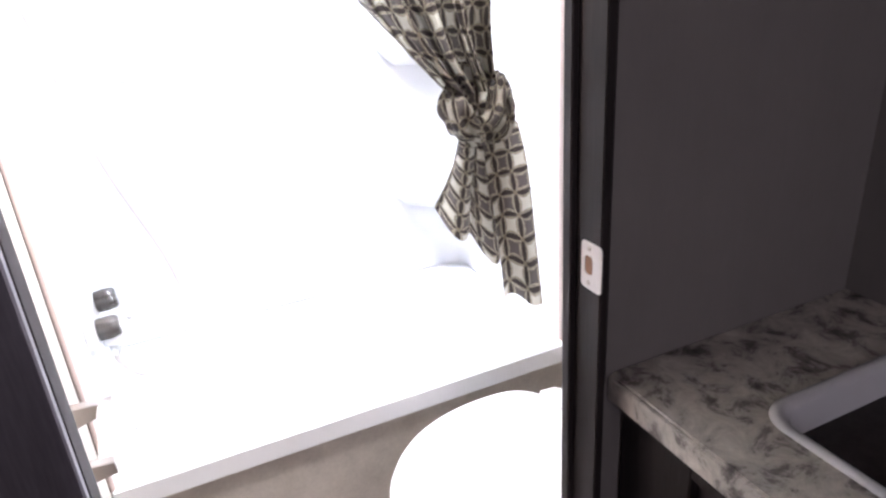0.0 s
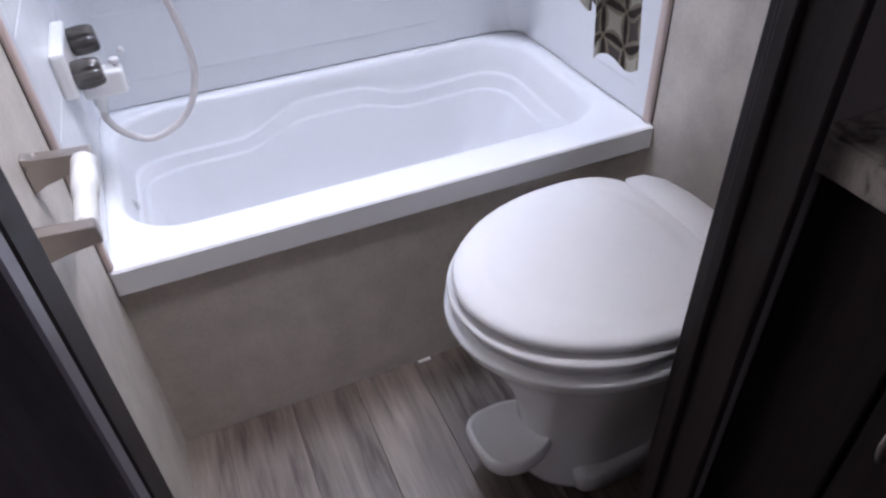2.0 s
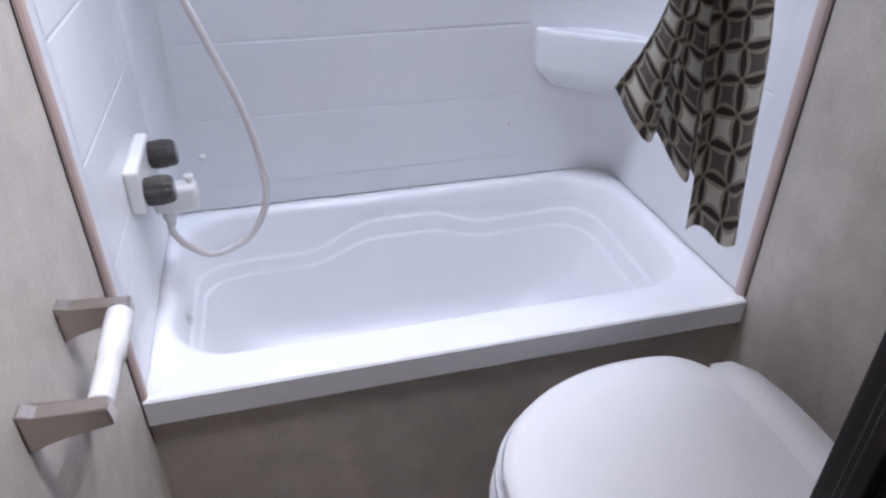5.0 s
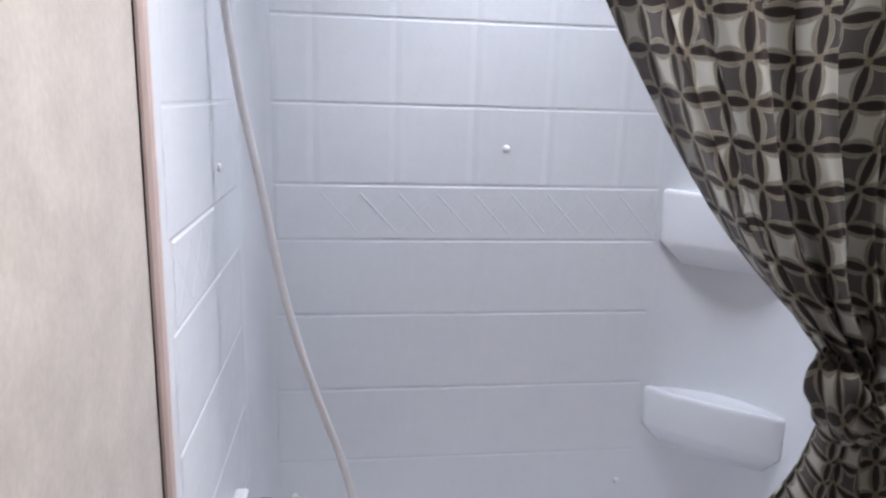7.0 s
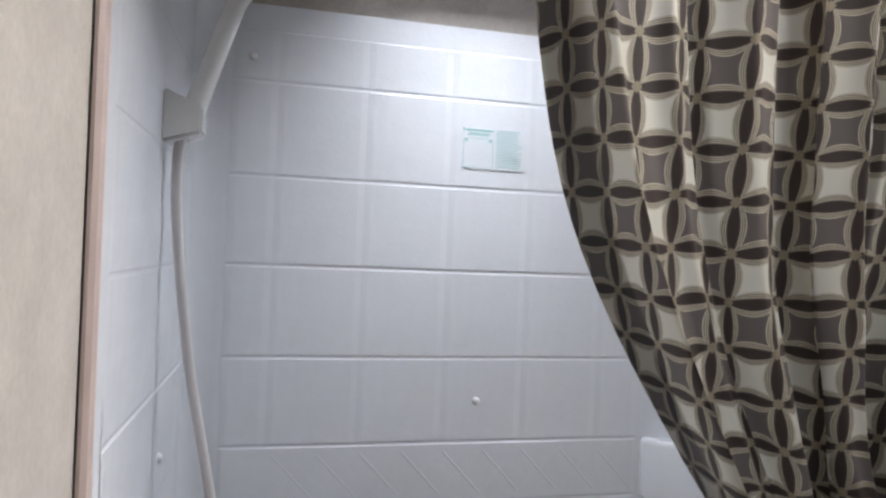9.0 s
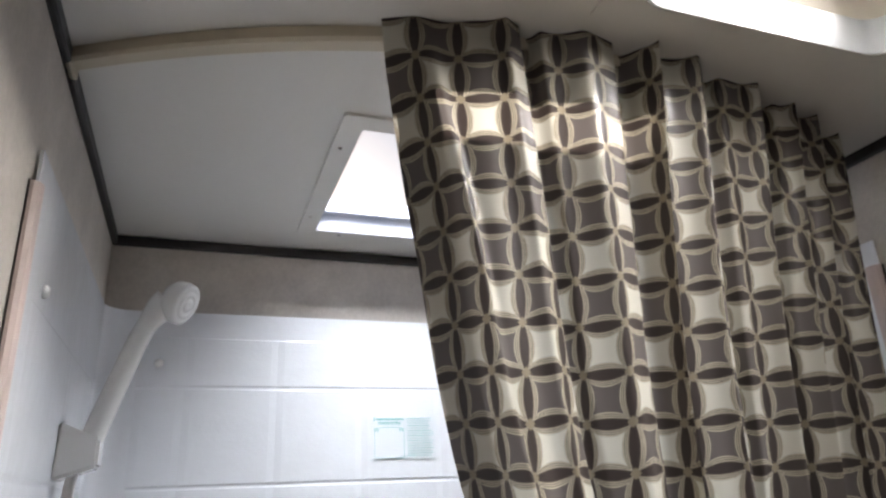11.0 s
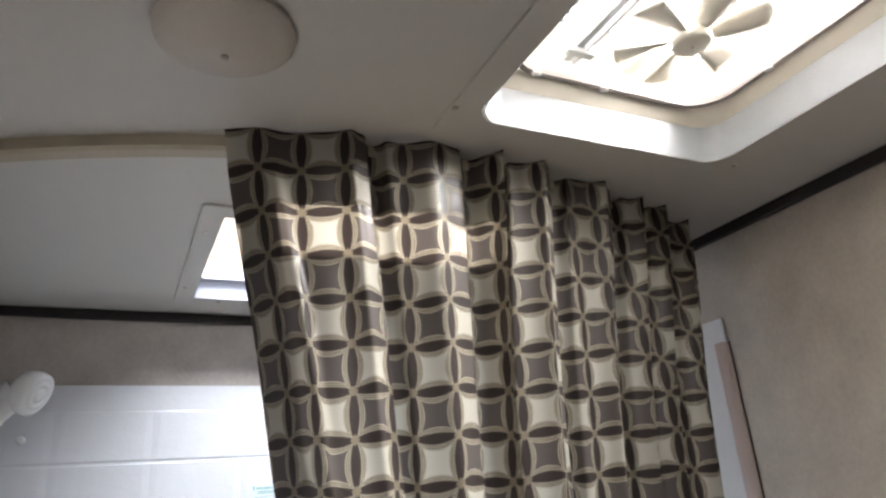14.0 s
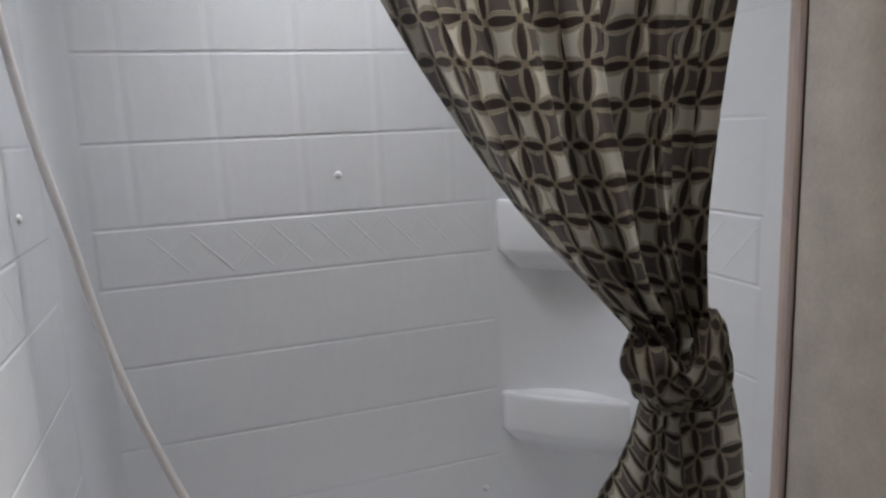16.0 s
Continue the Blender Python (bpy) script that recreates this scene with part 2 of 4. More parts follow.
light_block_mat = mat("taupe_light_block", (0.10, 0.08, 0.065), 0.7, var=0.1, fine=400, bump=0.05)


# ---- mesh helpers ----
def part(name, bm, material, parent=None, label="", smooth=False, kind="", loc=None):
    me = bpy.data.meshes.new(name)
    bmesh.ops.recalc_face_normals(bm, faces=bm.faces)
    bm.to_mesh(me)
    bm.free()
    me.materials.append(material)
    if smooth:
        me.polygons.foreach_set("use_smooth", [True] * len(me.polygons))
    ob = new(name, me)
    if parent:
        ob.parent = parent
    if loc:
        ob.location = loc
    if label or kind:
        tagged(ob, label=label, kind=kind)
    return ob


def box(bm, x0, x1, y0, y1, z0, z1, bevel=0.0, seg=2):
    r = bmesh.ops.create_cube(bm, size=1, matrix=Matrix.Translation(((x0 + x1) / 2, (y0 + y1) / 2, (z0 + z1) / 2)) @ Matrix.Diagonal((abs(x1 - x0), abs(y1 - y0), abs(z1 - z0), 1)))
    if bevel:
        vs = set(r["verts"])
        es = [e for e in bm.edges if e.verts[0] in vs and e.verts[1] in vs]
        bmesh.ops.bevel(bm, geom=es, offset=bevel, segments=seg, profile=0.5, affect="EDGES")
    return bm


def boxbm(*a, **k):
    return box(bmesh.new(), *a, **k)


def cyl(bm, p0, p1, r0, r1=None, seg=24, caps=True):
    r1 = r0 if r1 is None else r1
    p0, p1 = Vector(p0), Vector(p1)
    d = p1 - p0
    q = d.to_track_quat("Z", "Y").to_matrix().to_4x4()
    bmesh.ops.create_cone(bm, cap_ends=caps, segments=seg, radius1=r0, radius2=r1, depth=d.length, matrix=Matrix.Translation((p0 + p1) / 2) @ q)
    return bm


def lathe(bm, base, axis, profile, seg=28, flute=0, depth=0.0):
    """profile: pairs of (distance along the axis, radius)."""
    q = Vector(axis).to_track_quat("Z", "Y").to_matrix()
    rings = []
    for h, r in profile:
        ring = []
        for i in range(seg):
            a = 2 * math.pi * i / seg
            rr = r * (1 - depth * (0.5 + 0.5 * math.cos(a * flute))) if flute else r
            ring.append(bm.verts.new(Vector(base) + q @ Vector((rr * math.cos(a), rr * math.sin(a), h))))
        rings.append(ring)
    for a, b in zip(rings, rings[1:]):
        for i in range(seg):
            j = (i + 1) % seg
            bm.faces.new((a[i], a[j], b[j], b[i]))
    bm.faces.new(rings[0][::-1])
    bm.faces.new(rings[-1])
    return bm


def loft(bm, rings, closed=True, cap0=True, cap1=True):
    vr = [[bm.verts.new(p) for p in r] for r in rings]
    n = len(vr[0])
    for a, b in zip(vr, vr[1:]):
        for i in range(n if closed else n - 1):
            j = (i + 1) % n
            bm.faces.new((a[i], a[j], b[j], b[i]))
    if cap0:
        bm.faces.new(vr[0][::-1])
    if cap1:
        bm.faces.new(vr[-1])
    return bm


def spline(points, n=12):
    """Points on a smooth curve through the given ones."""
    P = [Vector(p) for p in points]
    P = [2 * P[0] - P[1], *P, 2 * P[-1] - P[-2]]
    out = []
    for i in range(1, len(P) - 2):
        for k in range(n):
            t = k / n
            a, b, c, d = P[i - 1:i + 3]
            out.append(0.5 * ((2 * b) + (c - a) * t + (2 * a - 5 * b + 4 * c - d) * t * t + (3 * b - a - 3 * c + d) * t ** 3))
    out.append(P[-2])
    return out


def tube(bm, pts, r, seg=12):
    rings = []
    up = Vector((0.1, 0.9, 0.2)).normalized()
    for i, p in enumerate(pts):
        d = (pts[min(i + 1, len(pts) - 1)] - pts[max(i - 1, 0)]).normalized()
        s = d.cross(up).normalized()
        u = s.cross(d).normalized()
        rr = r(i / (len(pts) - 1)) if callable(r) else r
        rings.append([p + rr * (math.cos(2 * math.pi * k / seg) * s + math.sin(2 * math.pi * k / seg) * u) for k in range(seg)])
    return loft(bm, rings)


def thing(name, label, category, x=0, y=0, z=0, group=""):
    e = new(name)
    e.location = (x, y, z)
    e.empty_display_size = 0.05
    return tagged(e, label=label, category=category, group=group)


def child(name, bm, material, parent, label="", smooth=False, kind=""):
    """A part given in world coordinates under a thing whose origin may lie elsewhere."""
    off = Vector(parent.location)
    if parent.parent:
        off = off + Vector(parent.parent.location)
    bmesh.ops.translate(bm, verts=bm.verts, vec=-off)
    return part(name, bm, material, parent, label, smooth, kind)


def lerp(table, z):
    """table: (z, value) in falling z."""
    if z >= table[0][0]:
        return table[0][1]
    for (z0, a), (z1, b) in zip(table, table[1:]):
        if z >= z1:
            return a + (b - a) * (z0 - z) / (z0 - z1)
    return table[-1][1]


def ease(table, z):
    """Like lerp, but level at every entry."""
    for (z0, a), (z1, b) in zip(table, table[1:]):
        if z1 <= z <= z0:
            t = (z0 - z) / (z0 - z1)
            return a + (b - a) * t * t * (3 - 2 * t)
    return lerp(table, z)


def rounded(x0, x1, y0, y1, r, n=8):
    pts = []
    for cx, cy, a0 in ((x1 - r, y1 - r, 0), (x0 + r, y1 - r, 90), (x0 + r, y0 + r, 180), (x1 - r, y0 + r, 270)):
        for k in range(n + 1):
            a = radians(a0 + 90 * k / n)
            pts.append((cx + r * math.cos(a), cy + r * math.sin(a)))
    return pts


def outline(x0, x1, y0, y1, r, ns=20, nc=8):
    """A rounded rectangle with points along its straight sides too."""
    pts = []
    P = rounded(x0, x1, y0, y1, r, nc)
    n = nc + 1
    for k in range(4):
        pts += P[k * n:(k + 1) * n]
        a, b = P[(k + 1) * n - 1], P[((k + 1) * n) % len(P)]
        pts += [(a[0] + (b[0] - a[0]) * i / (ns + 1), a[1] + (b[1] - a[1]) * i / (ns + 1)) for i in range(1, ns + 1)]
    return pts


def plate_with_hole(bm, outer, inner, z0, z1):
    """A plate between an outer and an inner outline with the same number of points."""
    A = [[bm.verts.new((x, y, z)) for x, y in o] for z in (z0, z1) for o in (outer, inner)]
    o0, i0, o1, i1 = A
    n = len(outer)
    for k in range(n):
        j = (k + 1) % n
        bm.faces.new((o0[k], o0[j], i0[j], i0[k]))
        bm.faces.new((o1[k], i1[k], i1[j], o1[j]))
        bm.faces.new((o0[k], o1[k], o1[j], o0[j]))
        bm.faces.new((i0[k], i0[j], i1[j], i1[k]))
    return bm


# ---- structure ----
def structure(name, bm, material, smooth=False):
    return tagged(part(name, bm, material, smooth=smooth), kind="structure")


T = 0.04
structure("wall_west", boxbm(XL - T, XL, PW1, YB + T, 0, ZC), wall_mat)
structure("wall_east", boxbm(XR, XR + T, PY1, YB + T, 0, ZC), wall_mat)
structure("wall_north", boxbm(XL, XR, YB, YB + T, 0, ZC), wall_mat)
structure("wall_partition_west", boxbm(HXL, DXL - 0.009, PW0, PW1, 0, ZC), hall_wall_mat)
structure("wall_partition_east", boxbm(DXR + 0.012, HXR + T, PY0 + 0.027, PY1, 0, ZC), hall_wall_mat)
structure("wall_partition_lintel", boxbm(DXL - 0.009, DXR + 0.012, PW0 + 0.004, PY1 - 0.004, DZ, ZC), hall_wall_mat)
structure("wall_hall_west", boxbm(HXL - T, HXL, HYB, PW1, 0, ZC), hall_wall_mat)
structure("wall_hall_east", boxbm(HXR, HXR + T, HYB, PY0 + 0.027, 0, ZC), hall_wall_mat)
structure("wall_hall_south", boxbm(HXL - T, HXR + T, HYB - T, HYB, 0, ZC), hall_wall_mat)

VX0, VX1, VY0, VY1 = 0.176, 0.504, 0.815, 1.174      # roof vent opening
SX0, SX1, SY0, SY1 = -0.012, 0.265, 1.468, 1.812     # skylight opening


def make_ceiling():
    bm = bmesh.new()
    X = [HXL - T, SX0, VX0, SX1, VX1, HXR + T]
    Y = [HYB - T, VY0, VY1, SY0, SY1, YB + T]
    for i in range(5):
        for j in range(5):
            xm, ym = (X[i] + X[i + 1]) / 2, (Y[j] + Y[j + 1]) / 2
            if (VX0 < xm < VX1 and VY0 < ym < VY1) or (SX0 < xm < SX1 and SY0 < ym < SY1):
                continue
            box(bm, X[i], X[i + 1], Y[j], Y[j + 1], ZC, ZC + 0.045)
    bmesh.ops.remove_doubles(bm, verts=bm.verts, dist=1e-5)
    return structure("ceiling", bm, ceil_mat)


make_ceiling()

bm = bmesh.new()
for a in ((XL, XR, YB - 0.008, YB, ZC - 0.018, ZC - 0.001), (XL, XL + 0.008, PW1, YB - 0.008, ZC - 0.018, ZC - 0.001), (XR - 0.008, XR, PY1, YB - 0.008, ZC - 0.018, ZC - 0.001)):
    box(bm, *a, bevel=0.002, seg=1)
structure("trim_ceiling_edge", bm, black_trim)

for x, s in ((XL, 1), (XR, -1)):
    bm = bmesh.new()
    prof = [(0, 1.352), (0.004, 1.352), (0.008, 1.355), (0.010, 1.361), (0.009, 1.369), (0.005, 1.375), (0, 1.375)]
    dy = 0.009 if s < 0 else 0.0
    structure("trim_surround_gap", boxbm(*sorted((x + s * 0.0004, x + s * 0.0016)), 1.3500 + dy, 1.3518 + dy, TZ + 0.001, 1.852), black_trim)
    loft(bm, [[(x + s * (px + 0.0005), y + dy, z) for px, y in prof] for z in (TZ + 0.001, 1.852)])
    structure("trim_surround_edge", bm, pink_trim)

bm = boxbm(XL, XR, YF + 0.012, YF + 0.024, 0, 0.394)
structure("tub_skirt_panel", bm, wall_mat)
bm = boxbm(HXL - T, HXR + T, HYB - T, YB + T, -0.06, -0.004)
structure("subfloor", bm, dark_gap)

# doorway lining: jambs with a stop strip, head, casings
bm = bmesh.new()
box(bm, DXR, DXR + 0.012, PY0, PY1 + 0.006, 0, DZ, 0.0015, 1)
box(bm, DXR - 0.009, DXR, PY1 - 0.022, PY1 - 0.006, 0, DZ, 0.0015, 1)
structure("door_jamb_east", bm, dark_wood)
bm = bmesh.new()
box(bm, DXL - 0.008, DXL, PW0 - 0.001, PW1 + 0.001, 0, DZ, 0.0015, 1)
structure("door_jamb_west", bm, dark_wood)
structure("door_jamb_head", boxbm(DXL, DXR, PW0, PY1, DZ - 0.012, DZ, bevel=0.0015, seg=1), dark_wood)
bm = bmesh.new()
loft(bm, [[(x, y, z) for x, y in ((DXR + 0.0125, PY0 + 0.026), (DXR + 0.0125, PY0 + 0.003), (DXR + 0.017, PY0 + 0.006), (DXR + 0.020, PY0 + 0.014), (DXR + 0.022, PY0 + 0.026))] for z in (0.82, DZ + 0.04)])
structure("door_casing_east", bm, dark_wood)
structure("door_casing_inner", boxbm(0.346, 0.392, PY1 + 0.0005, 0.872, 0, DZ + 0.02, bevel=0.003), dark_wood)
structure("door_casing_head", boxbm(DXL - 0.002, DXR + 0.022, PW0 - 0.010, PW0 - 0.001, DZ, DZ + 0.045, bevel=0.003), dark_wood)


# ---- things ----
def make_tub():
    tub = thing("bathtub", "white moulded plastic bathtub with wavy ledges between the walls", "bathtub", XL + 0.0, YF, 0)
    x0, x1, y0, y1 = XL + 0.028, 0.630, 1.432, 1.880

    def ring(ix, iy, z, r, zf=None, wave=0.0):
        a0, a1, b0, b1 = x0 + ix[0], x1 - ix[1], y0 + iy[0], y1 - iy[1]
        base = outline(a0, a1, b0, b1, r)
        out = []
        for x, y in base:
            far = max(0.0, min(1.0, (y - (b0 + b1) / 2) / ((b1 - b0) / 2))) ** 0.5
            dz = (-ease([(-0.30, 0.5), (-0.20, 1.0), (-0.06, 1.0), (0.10, -1.0), (0.22, -1.0), (0.35, 0.2), (0.45, 0.1), (0.60, -0.3)][::-1], x)) * far if wave else 0
            out.append((x, y + 0.25 * wave * dz * far, z + wave * dz))
        return out
    o = 0.0015
    outer = outline(XL + o, XR - o, YF, YB - 0.003, 0.004)
    rings = [[(x, y, TZ - 0.047) for x, y in outer], [(x, y, TZ - 0.0035) for x, y in outer]]
    inn = outline(XL + o + 0.0035, XR - o - 0.0035, YF + 0.0035, YB - 0.008, 0.006)
    rings.append([(x, y, TZ) for x, y in inn])
    rings += [ring((-0.008, -0.008), (-0.008, -0.008), TZ, 0.118), ring((0, 0), (0, 0), TZ - 0.003, 0.112), ring((0.005, 0.008), (0.006, 0.006), TZ - 0.013, 0.11),
              ring((0.014, 0.022), (0.018, 0.014), TZ - 0.050, 0.108, wave=0.018), ring((0.0165, 0.027), (0.021, 0.017), TZ - 0.0705, 0.106, wave=0.027),
              ring((0.0175, 0.028), (0.022, 0.018), TZ - 0.0725, 0.106, wave=0.027), ring((0.022, 0.033), (0.026, 0.0225), TZ - 0.0758, 0.104, wave=0.027), ring((0.0235, 0.0345), (0.0275, 0.024), TZ - 0.0785, 0.103, wave=0.027),
              ring((0.026, 0.042), (0.030, 0.027), TZ - 0.106, 0.100, wave=0.023), ring((0.027, 0.0435), (0.031, 0.028), TZ - 0.108, 0.099, wave=0.022), ring((0.0315, 0.048), (0.035, 0.032), TZ - 0.1108, 0.096, wave=0.022), ring((0.033, 0.0495), (0.0365, 0.0335), TZ - 0.1135, 0.095, wave=0.022),
              ring((0.050, 0.090), (0.052, 0.052), 0.235, 0.088, wave=0.006), ring((0.060, 0.115), (0.062, 0.064), 0.190, 0.085, wave=0.001), ring((0.074, 0.140), (0.076, 0.080), 0.162, 0.08), ring((0.10, 0.175), (0.10, 0.11), 0.148, 0.07), ring((0.14, 0.22), (0.14, 0.15), 0.144, 0.05)]
    bm = bmesh.new()
    loft(bm, rings, cap0=False)
    child("shell", bm, tub_mat, tub, smooth=True)
    me = tub.children[-1].data
    for e in me.edges:
        a, b = (me.vertices[i].co + tub.location for i in e.vertices)
        e.use_edge_sharp = min(a.z, b.z) > TZ - 0.004 and max(a.y, b.y) < YF + 0.0045
    bm = bmesh.new()
    lathe(bm, (-0.2855, 1.612, 0.385), (1, 0.1, 0.30), [(0, 0.0105), (0.004, 0.0105), (0.0055, 0.008)], 24)
    child("overflow_cover", bm, chrome, tub, "small chrome overflow cover", True)
    bm = bmesh.new()
    lathe(bm, (-0.12, 1.65, 0.1465), (0, 0, 1), [(0, 0.030), (0.003, 0.029), (0.004, 0.022), (0.001, 0.018)], 24)
    child("drain", bm, chrome, tub, "round chrome drain", True)
    return tub


make_tub()

ROWS_Z = [1.846, 1.764, 1.614, 1.472, 1.326, 1.184, 1.082, 0.939, 0.789, 0.640, 0.494]
COLS_X = [-0.268, -0.197, -0.054, 0.088, 0.229, 0.369, 0.452]


def tile_bm(w, h, d=0.0015, side=0.006, keep=0.3):
    """A raised panel facing -y, with its corner at the origin; crisp upper and lower edges, softer sides that keep part of its height."""
    bm = bmesh.new()
    g, c = 0.0012, 0.0026
    X = ((0.0, keep), (side, 1.0), (w - side, 1.0), (w, keep))
    Z = ((g, 0.0), (g + c, 1.0), (h - g - c, 1.0), (h - g, 0.0))
    vs = [[bm.verts.new((x, -0.0001 - d * fx * fz, z)) for x, fx in X] for z, fz in Z]
    for i in range(3):
        for j in range(3):
            bm.faces.new((vs[i][j], vs[i][j + 1], vs[i + 1][j + 1], vs[i + 1][j]))
    return bm


def make_surround():
    s = thing("tub_surround", "glossy white moulded tile-relief shower surround above the bathtub", "shower surround", 0, YB, TZ)
    d = 0.006
    # one bent shell: west side, soft corner, back, east corner (tight at the rim, wide and hollow above), east side
    def plan(z):
        k = min(1.0, max(0.0, (z - TZ) / 0.30))
        k = k * k * (3 - 2 * k)
        pts = [(XL + d, YF + 0.012), (XL + d, 1.60), (XL + d, 1.868)]
        for i in range(1, 7):
            a = radians(180 - 90 * i / 6)
            pts.append((XL + d + 0.040 + 0.040 * math.cos(a), 1.868 + 0.038 * math.sin(a)))
        pts.append((0.465, 1.906))
        p0, p1 = (0.585 - 0.119 * k, 1.906), (XR - d, 1.850 - 0.115 * k)
        cx, cy = 0.662 - 0.022 * k, 1.904 - 0.016 * k
        for i in range(0, 10):
            t = i / 9
            pts.append(((1 - t) ** 2 * p0[0] + 2 * t * (1 - t) * cx + t * t * p1[0], (1 - t) ** 2 * p0[1] + 2 * t * (1 - t) * cy + t * t * p1[1]))
        pts.append((XR - d, YF + 0.012))
        return pts
    bm = bmesh.new()
    rings = []
    for z in [TZ + 0.0026, 0.48, 0.52, 0.56, 0.60, 0.64, 0.68, 0.74, 1.0, 1.4, 1.886]:
        path = plan(z)
        back = []
        for i, p in enumerate(path):
            q0, q1 = path[max(i - 1, 0)], path[min(i + 1, len(path) - 1)]
            dx, dy = q1[0] - q0[0], q1[1] - q0[1]
            ln = math.hypot(dx, dy)
            back.append((p[0] - dy / ln * 0.003, p[1] + dx / ln * 0.003))
        rings.append([(x, y, z) for x, y in path + back[::-1]])
    loft(bm, rings)
    sh = child("shell", bm, surround_mat, s, smooth=True)
    sh.data.set_sharp_from_angle(angle=radians(35))
    # corner shelves
    for top, th in ((0.780, 0.082), (1.184, 0.102)):
        pts = [(0.462, 1.907), (0.465, 1.897)]
        for k in range(0, 13):
            t = k / 12
            p0, c, p1 = (0.470, 1.895), (0.560, 1.798), (0.660, 1.738)
            pts.append(((1 - t) ** 2 * p0[0] + 2 * t * (1 - t) * c[0] + t * t * p1[0], (1 - t) ** 2 * p0[1] + 2 * t * (1 - t) * c[1] + t * t * p1[1]))
        pts += [(0.668, 1.738), (0.668, 1.907)]
        cx, cy = 0.62, 1.86
        sc = lambda k, z: [(cx + (x - cx) * k, cy + (y - cy) * k, z) for x, y in pts]
        bm = bmesh.new()
        loft(bm, [sc(0.74, top - th - 0.040), sc(0.93, top - th - 0.010), sc(0.985, top - th - 0.001), sc(0.995, top - th + 0.004), sc(0.998, top - 0.010), sc(0.985, top - 0.003), sc(0.955, top), sc(0.90, top - 0.002)])
        child("corner_shelf", bm, surround_mat, s, "moulded white corner shelf", True)
    # screw caps
    for x, y, z, ax in ((-0.238, 1.905, 1.802, (0, -1, 0)), (0.150, 1.905, 1.253, (0, -1, 0)), (-0.238, 1.905, 0.566, (0, -1, 0)), (0.420, 1.905, 0.570, (0, -1, 0)), (XL + d, 1.69, 1.234, (1, 0, 0)),
                        (XL + d, 1.445, 1.780, (1, 0, 0)), (XR - d, 1.44, 1.78, (-1, 0, 0))):
        bm = bmesh.new()
        lathe(bm, (x, y, z), ax, [(0, 0.0068), (0.003, 0.0066), (0.0055, 0.0045), (0.0062, 0.002)], 16)
        child("screw_cap", bm, fixture_mat, s, "small domed white screw cap", True)
    # diamond relief in the band, back and sides
    def cross(p, q, up, nrm):
        bm = bmesh.new()
        p, q, up, nrm = Vector(p), Vector(q), Vector(up), Vector(nrm)
        for a, b in ((p, q + up), (p + up, q)):
            side = (b - a).normalized().cross(nrm) * 0.0018
            loft(bm, [[a - side, a + side, a + nrm * 0.00035], [b - side, b + side, b + nrm * 0.00035]])
        child("diamond", bm, surround_mat, s)
    zb, hh, st = 1.097, 0.072, 0.070
    for k in range(9):
        x = -0.185 + st * k
        cross((x, 1.9038, zb), (x + st * 0.95, 1.9038, zb), (0, 0, hh), (0, -1, 0))
    for k in range(3):
        cross((XL + d + 0.0018, 1.425 + st * k, zb), (XL + d + 0.0018, 1.425 + st * (k + 0.95), zb), (0, 0, hh), (1, 0, 0))
        if k < 2:
            cross((XR - d - 0.0018, 1.425 + st * k, zb), (XR - d - 0.0018, 1.425 + st * (k + 0.95), zb), (0, 0, hh), (-1, 0, 0))
    return s


surround = make_surround()


